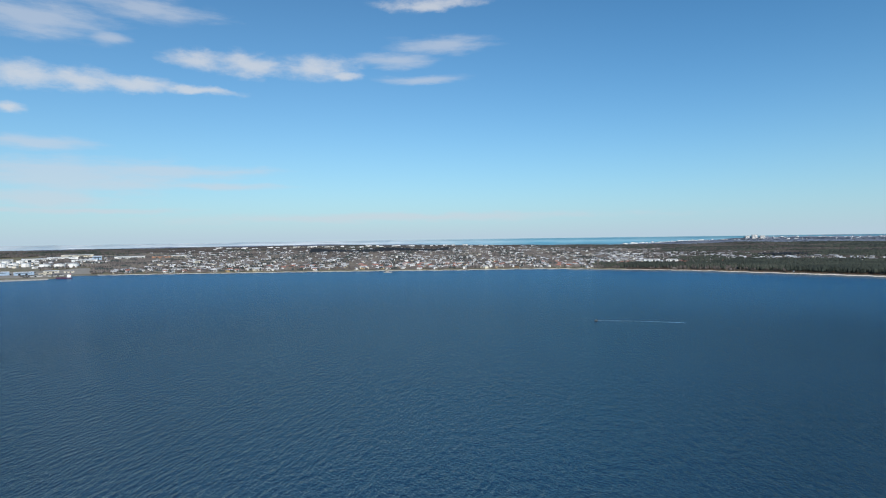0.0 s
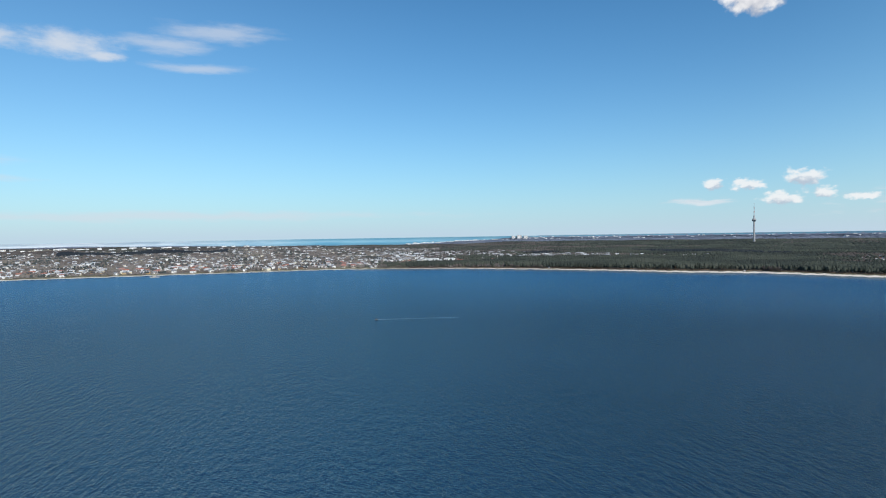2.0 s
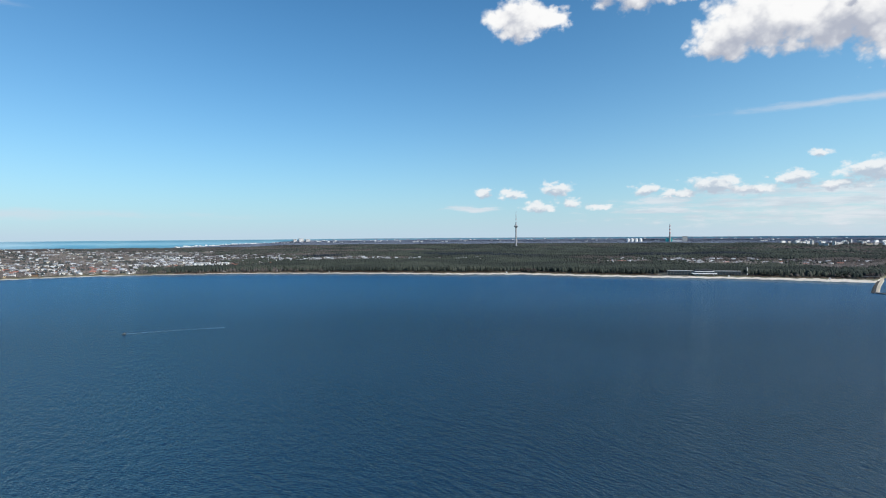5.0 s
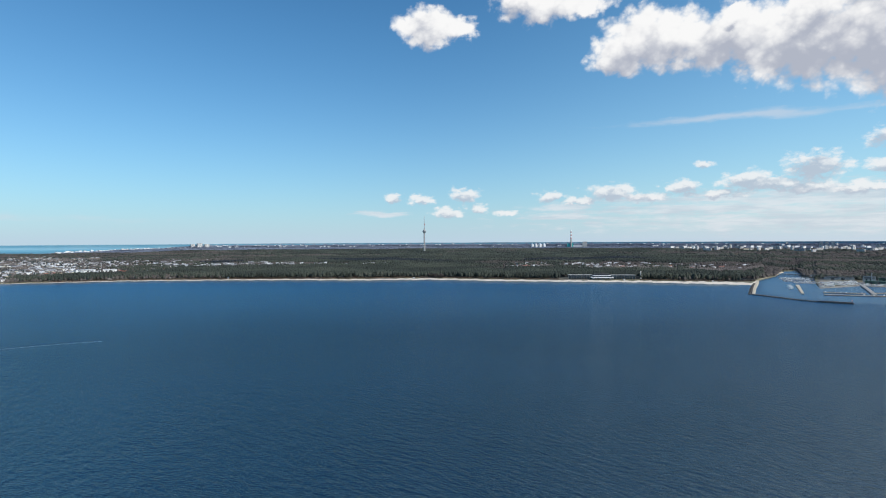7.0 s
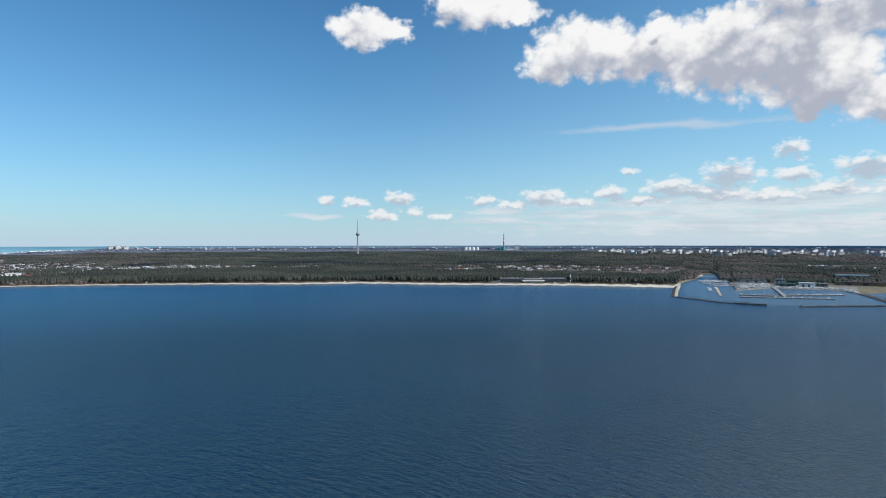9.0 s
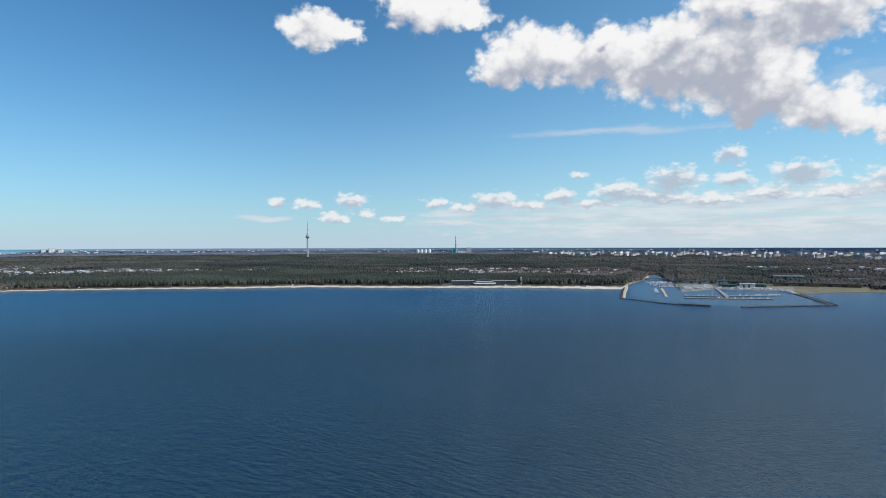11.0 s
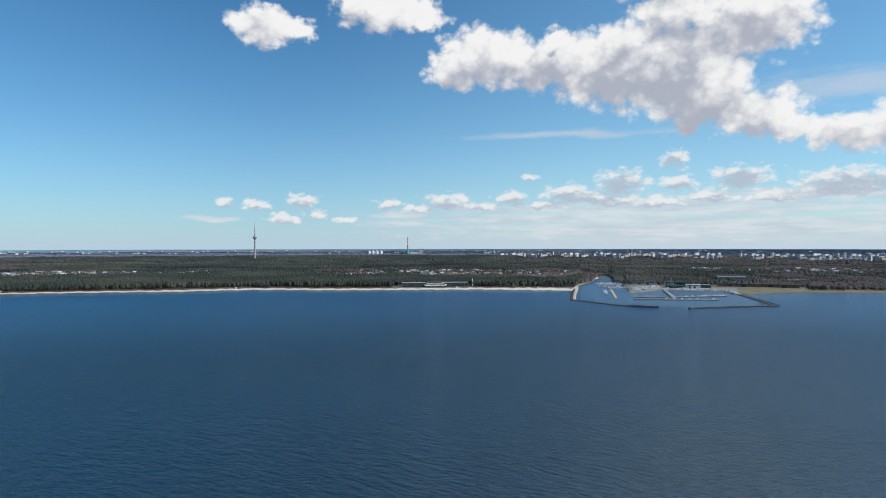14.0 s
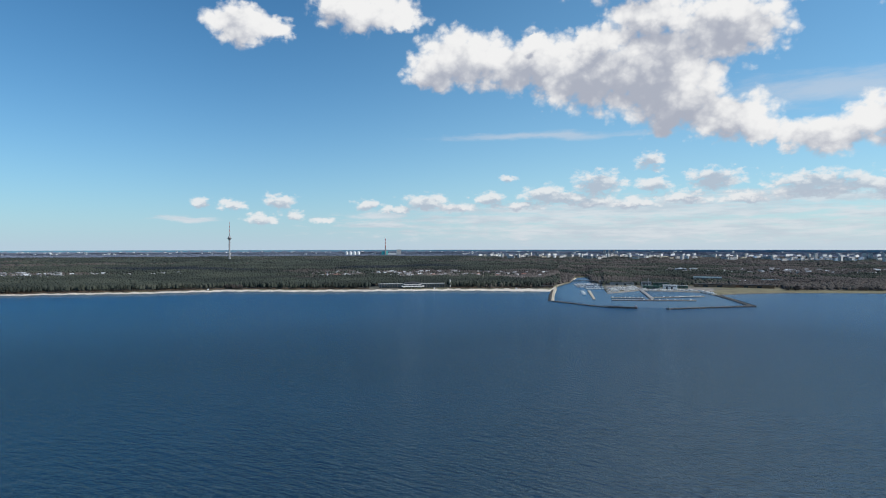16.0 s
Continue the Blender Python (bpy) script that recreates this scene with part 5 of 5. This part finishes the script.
def boats():
    rng = random.Random(8)
    kinds = [yacht(12, GEL, "white sailing yacht with bare mast moored in the harbour"),
             yacht(14, GEL, "large white sailing yacht under navy canvas cover", True),
             yacht(9, NAVY, "navy hulled sailing yacht with white cabin"),
             motor_boat(10, "white motor boat with small cabin"), motor_boat(13, "white cabin cruiser moored in the harbour")]
    first = [True] * 5

    def place(k, x, y, z, turn):
        m = pose(x, y, z, 0, 0, turn)
        if first[k]:
            set_at(kinds[k], m)
            first[k] = False
        else:
            repeat(kinds[k], m)

    def line(p, q, step, z, offset, mix):
        (mx, my), turn, length = along(p, q)
        n = int(length / step)
        for i in range(n):
            if rng.random() < 0.1:
                continue
            f = (i + 0.5) / n
            x, y = p[0] + (q[0] - p[0]) * f, p[1] + (q[1] - p[1]) * f
            nx, ny = -(q[1] - p[1]) / length, (q[0] - p[0]) / length
            for side in offset:
                place(rng.choice(mix), x + nx * side, y + ny * side, z, turn + (0 if side > 0 else 180) + rng.uniform(-4, 4))

    line((2020, 420), (2062, 330), 4.6, 0, (7, -7), (0, 0, 1, 2, 3, 4))
    line((1950, 400), (1975, 310), 4.4, 0, (7, -7), (0, 0, 1, 2, 3, 4))
    line((2080, 438), (2098, 350), 4.4, 0, (7, -7), (0, 0, 1, 3, 4))
    line((2110, 430), (2125, 350), 4.8, 0, (7,), (0, 0, 1, 3, 4))
    line((1884, 362), (1908, 300), 4.8, 0, (7, -7), (0, 1, 3, 4, 0))
    line((1660, 312), (1790, 341), 9, 0, (13,), (0, 3, 4))
    line((1630, 162), (1712, 50), 8, 0, (7,), (0, 3, 4))
    line((1594, 251), (1608, 176), 9, 0, (7,), (0, 2, 3))
    line((1545, 195), (1590, 66), 16, 0, (7,), (0, 3, 4))
    # laid up ashore
    for k in range(90):
        a, d = rng.uniform(81.0, 83.3), rng.uniform(12, 150)
        r = float(shore(a)) + d
        p = polar(np.array([a]), np.array([r]))[0]
        place(rng.choice((0, 0, 1, 3, 4)), p[0], p[1], float(height(a, r)) + 1.2, rng.choice((20, 200, 110)) + rng.uniform(-8, 8))
    for k in range(68):
        a, d = rng.uniform(83.6, 89.2), rng.uniform(4, 34)
        r = float(shore(a)) + d
        p = polar(np.array([a]), np.array([r]))[0]
        place(rng.choice((0, 1, 3, 4)), p[0], p[1], float(height(a, r)) + 1.4, rng.choice((20, 200)) + rng.uniform(-8, 8))


def harbour_buildings():
    def hall(az, r, w, d, h, wall, roof, label, rise=1.0, turn=None, name="harbour_building"):
        t = works_hall(w, d, h, wall, roof, label, name, "", rise)
        t["category"] = "building"
        set_at(t, spot(az, r, 0, turn))

    hall(85.95, 1945, 38, 22, 11, WHITE, PALE, "white boat hall with pale flat roof beside the harbour yard")
    hall(84.5, 1935, 46, 20, 8, GREEN, GREEN, "dark green clad boat shed in the harbour")
    hall(84.1, 1985, 28, 16, 17, GREY, DARKROOF, "grey sailing centre block with flat roof")
    hall(86.9, 1970, 30, 18, 9, GREEN, SHEET, "dark green harbour store")
    hall(85.3, 2010, 44, 16, 13, GREEN, DARKROOF, "dark green sailing centre with dark flat roof")
    hall(82.2, 2060, 70, 18, 8, GREY, DARKROOF, "long grey club house with dark roof")
    hall(80.9, 2150, 44, 16, 6, GREY, DARKROOF, "low grey harbour office")
    hall(83.2, 2110, 60, 20, 9, BROWN, DARKROOF, "dark brown harbour building under bare trees")
    hall(89.4, 2050, 112, 18, 9, BROWN, DARKROOF, "long dark brown building facing the grass field", 0.8)
    hall(92.3, 2072, 100, 18, 9, BROWN, DARKROOF, "long dark brown building facing the grass field", 0.8)
    hall(89.0, 2280, 84, 40, 13, GREY, ROOFBLUE, "wide hall with blue-grey roof among trees", 3)
    hall(91.4, 2290, 34, 16, 7, WHITE, PALE, "low white building among bare trees", 0.8)
    hall(93.6, 2330, 50, 20, 8, GREY, ROOFBLUE, "grey hall with blue-grey roof among trees", 2)
    hall(87.2, 2900, 46, 26, 12, BLUE, PALE, "pale blue school building among woods", 0.8)
    hall(88.2, 2930, 32, 22, 11, WHITE, PALE, "white school wing among woods", 0.8)
    hall(75.95, 1915, 30, 12, 5, BROWN, DARKROOF, "dark low beach pavilion", 0.8)
    hall(75.4, 1905, 22, 10, 5, BROWN, DARKROOF, "dark low beach kiosk", 0.8)
    hall(76.2, 2060, 20, 12, 6, WHITE, PALE, "small white house near the river quay", 1.5)
    hall(95.6, 2080, 24, 14, 6, CREAM, SHEET, "cream cottage by the shore", 2)
    hall(63.2, 2520, 60, 24, 9, CREAM, PALE, "long pale sanatorium building among pines", 1)
    hall(19.2, 2620, 62, 24, 9, WHITE, PALE, "long white flat-roofed building among woods", 0.8)
    hall(20.9, 2610, 46, 22, 9, WHITE, PALE, "white flat-roofed building among woods", 0.8)
    pole = thing("yard_chimney", "thin grey steel chimney in the harbour yard", "chimney")
    part("pipe", lathe([(0.9, 0), (0.7, 26)], 8), STEEL, pole)
    part("cap", lathe([(1.1, 26), (1.1, 27)], 8), STEEL, pole)
    set_at(pole, spot(84.25, 1960))


# ---------------------------------------------------------------- the western port
def oil_port():
    tank = thing("oil_tank", "large round white oil storage tank with shallow roof", "tank", "oil tanks of the port")
    part("shell", lathe([(25, 0), (25, 19)], 28), WHITE, tank)
    part("roof", lathe([(25.3, 19), (25, 19.6), (14, 21.2), (1, 22)], 28), PALE, tank)
    part("stair", box(1.2, 4, 19, 0, -25.6, 0), STEEL, tank)
    rail = part("rail", lathe([(25.4, 19.6), (25.4, 20.7)], 28, cap=False), STEEL, tank)
    first = True
    for a, r in ((-38.0, 3270), (-37.2, 3260), (-36.4, 3250), (-35.62, 3240), (-34.85, 3230), (-33.62, 3060), (-32.62, 3050), (-31.66, 3060),
                 (-36.1, 3520), (-35.2, 3520)):
        m = spot(a, r, 0) @ (Matrix.Diagonal((0.72, 0.72, 0.8, 1)) if a < -34 else Matrix.Diagonal((0.86, 0.86, 0.85, 1)))
        if first:
            set_at(tank, m)
            first = False
        else:
            repeat(tank, m)

    def hall(az, r, w, d, h, wall, roof, label, rise=2.0, turn=None):
        t = works_hall(w, d, h, wall, roof, label, "port_shed", "port sheds", rise)
        set_at(t, spot(az, r, 0, turn))

    hall(-36.9, 2640, 90, 30, 12, BLUE, PALE, "pale blue port shed with white roof")
    hall(-35.0, 2600, 60, 26, 11, BLUE, PALE, "pale blue port shed beside the quay")
    hall(-33.6, 2560, 40, 18, 6, CREAM, SANDQUAY, "low sandy coloured port store")
    hall(-34.4, 2460, 52, 16, 6, GREY, DARKROOF, "low dark grey shed on the quay")
    hall(-32.9, 2450, 46, 16, 6, GREY, DARKROOF, "low dark grey shed on the quay")
    hall(-38.0, 2560, 60, 20, 8, GREY, SHEET, "grey sheet-clad shed in the port")
    hall(-33.2, 2700, 50, 22, 7, CREAM, PALE, "low cream port office")
    hall(-32.0, 2680, 34, 18, 6, CREAM, SHEET, "cream rendered workshop in the port")
    hall(-34.2, 3700, 120, 50, 14, WHITE, PALE, "long white factory hall behind the oil tanks")
    hall(-32.4, 3800, 140, 50, 14, WHITE, PALE, "long white factory hall behind the oil tanks")
    hall(-30.9, 3500, 110, 40, 13, WHITE, PALE, "long white factory hall behind the oil tanks")
    hall(-36.5, 3750, 110, 40, 12, GREY, PALE, "grey factory hall behind the oil tanks")
    hall(-30.0, 3600, 42, 30, 26, BLUE, PALE, "tall pale blue factory block")
    hall(-31.4, 4100, 160, 60, 16, CREAM, PALE, "wide cream factory hall")
    hall(-27.6, 3750, 150, 40, 14, WHITE, PALE, "long white apartment-like hall among trees")
    hall(-25.2, 3650, 90, 30, 13, ORANGE, SHEET, "orange brick hall among trees")
    hall(-23.8, 3700, 80, 30, 11, CREAM, PALE, "cream rendered hall among bare trees")
    hall(-22.3, 2960, 22, 14, 16, CREAM, PALE, "pale tall apartment house among bare trees", 1.0)
    quay = thing("port_quay", "long grey concrete port quay", "quay")
    a0, a1 = np.radians(-42.0), np.radians(-33.4)
    p0, p1 = (2380 * math.sin(a0), 2380 * math.cos(a0)), (2315 * math.sin(a1), 2315 * math.cos(a1))
    part("quay_deck", strip([p0, ((p0[0] + p1[0]) / 2, (p0[1] + p1[1]) / 2 - 12), p1], 46, -2, 2.6), CONCRETE, quay)
    part("fender_line", strip([(p0[0], p0[1] - 22), (p1[0] - 4, p1[1] - 24)], 1.5, 0.2, 1.6), ASPHALT, quay)
    yard = thing("port_yard", "pale sandy port yard with stored goods", "yard", kind="structure")
    az = np.arange(-44, -30.4, 0.25)
    rows = [on_land(az, shore(az) + d, 0.6) for d in (2, 120, 300, 480)]
    v, s = drawn_in(np.concatenate(rows))
    mesh_object("yard_surface", v, grid_faces(4, len(az))[:, ::-1], YARD, yard)
    rng = random.Random(3)
    pile = thing("goods_stack", "low stack of dark goods in the port yard", "stack", "goods in the port yard")
    part("stack", box(16, 8, 4, 0, 0, 0, 0.4), ASPHALT, pile)
    part("cover", box(16.4, 8.4, 0.5, 0, 0, 4, 0.1), SHEET, pile)
    set_at(pile, spot(-34.9, 2440, 0.4))
    for k in range(16):
        repeat(pile, spot(rng.uniform(-40, -32.2), rng.uniform(2420, 2760), 0.4, rng.uniform(0, 180)))


def cargo_ship():
    t = thing("cargo_ship", "small cargo ship with dark hull and white bridge at quay", "ship")
    bm = bmesh.new()
    rows = []
    for f, w in ((0.0, 0.8), (0.08, 1.0), (0.8, 1.0), (0.93, 0.6), (1.0, 0.06)):
        x = (0.5 - f) * 62
        b = 5.6 * w
        up = 5.0 + (1.6 if f > 0.85 else 0)
        rows.append([bm.verts.new((x, y, z)) for y, z in ((-b, up), (-b * 0.9, 0.2), (0, -1), (b * 0.9, 0.2), (b, up))])
    for a, b in zip(rows, rows[1:]):
        for k in range(4):
            bm.faces.new((a[k], a[k + 1], b[k + 1], b[k]))
        bm.faces.new((a[4], a[0], b[0], b[4]))
    bm.faces.new(rows[0])
    bmesh.ops.recalc_face_normals(bm, faces=bm.faces)
    part("hull", bm, HULL, t)
    house_ = part("bridge_house", box(15, 10, 11, 20, 0, 5, 0.3), WHITE, t, "white bridge house")
    part("bridge_windows", box(0.4, 9, 1.4, 12.4, 0, 13.6), GLASS, house_)
    part("funnel", box(3, 3, 4, 25, 0, 16, 0.4), RED, t)
    part("hatch", box(30, 8, 1.6, -6, 0, 5, 0.2), HULL, t, "dark cargo hatch")
    part("foremast", lathe([(0.4, 5), (0.25, 16)], 6, x=-24), STEEL, t)
    part("radar_mast", lathe([(0.35, 16), (0.2, 22)], 6, x=18), STEEL, t)
    a = radians(-32.35)
    t.matrix_basis = pose(2318 * math.sin(a), 2318 * math.cos(a), 0, 0, 0, 24) @ Matrix.Diagonal((0.72, 0.72, 0.8, 1))


def shore_jetty():
    t = thing("stone_jetty", "short stone jetty on the suburban shore", "jetty")
    a = radians(-5.35)
    c, s = math.cos(a), math.sin(a)
    pts = [(2150 * s, 2150 * c), (2100 * s, 2100 * c), (2062 * s, 2062 * c)]
    part("deck", strip(pts, [9, 8, 12], -1.5, 2.2), SANDQUAY, t)
    part("head", strip([(pts[2][0] - 12, pts[2][1]), (pts[2][0] + 14, pts[2][1] + 6)], 9, -1.5, 2.3), CONCRETE, t)
    stone_heap("boulders", pts, 14, 3.0, 1.8, 0.2, t, 7)
    part("lamp_post", lathe([(0.2, 2.2), (0.12, 8)], 6, x=pts[2][0], y=pts[2][1]), STEEL, t)


def fishing_boat():
    t = motor_boat(6.0, "small dark motor boat out on the bay", DARKSTONE)
    t["group"] = ""
    a = radians(14.25)
    t.matrix_basis = pose(862 * math.sin(a), 862 * math.cos(a), 0.05, 0, 0, 80) @ Matrix.Diagonal((0.7, 0.7, 0.6, 1))
    part("outboard", box(0.6, 0.7, 1.2, 0, -4.4, 0.4, 0.1), NAVY, t)
    w = thing("wake", "thin pale wake trailing behind the boat", "wake", kind="stuff")
    bm = bmesh.new()
    prev = None
    for k in range(41):
        f = k / 40
        ang = radians(14.4 + 7.6 * f)
        r = 862 + 6 * math.sin(f * 2.4)
        half = 0.5 + 0.6 * f + 0.3 * math.sin(k * 2.1)
        row = [bm.verts.new(((r + o) * math.sin(ang), (r + o) * math.cos(ang), 0.02 + up)) for o, up in ((-half, 0), (0, 0.25 * (1 - f)), (half, 0))]
        if prev:
            for j in range(2):
                bm.faces.new((prev[j], row[j], row[j + 1], prev[j + 1]))
        prev = row
    bmesh.ops.recalc_face_normals(bm, faces=bm.faces)
    part("foam", bm, FOAM, w)


television_tower()
power_station()
apartment_district()
far_halls()
beach_hotel()
harbour_works()
harbour_buildings()
boats()
oil_port()
cargo_ship()
shore_jetty()
fishing_boat()
single_trees()
houses()
woods()
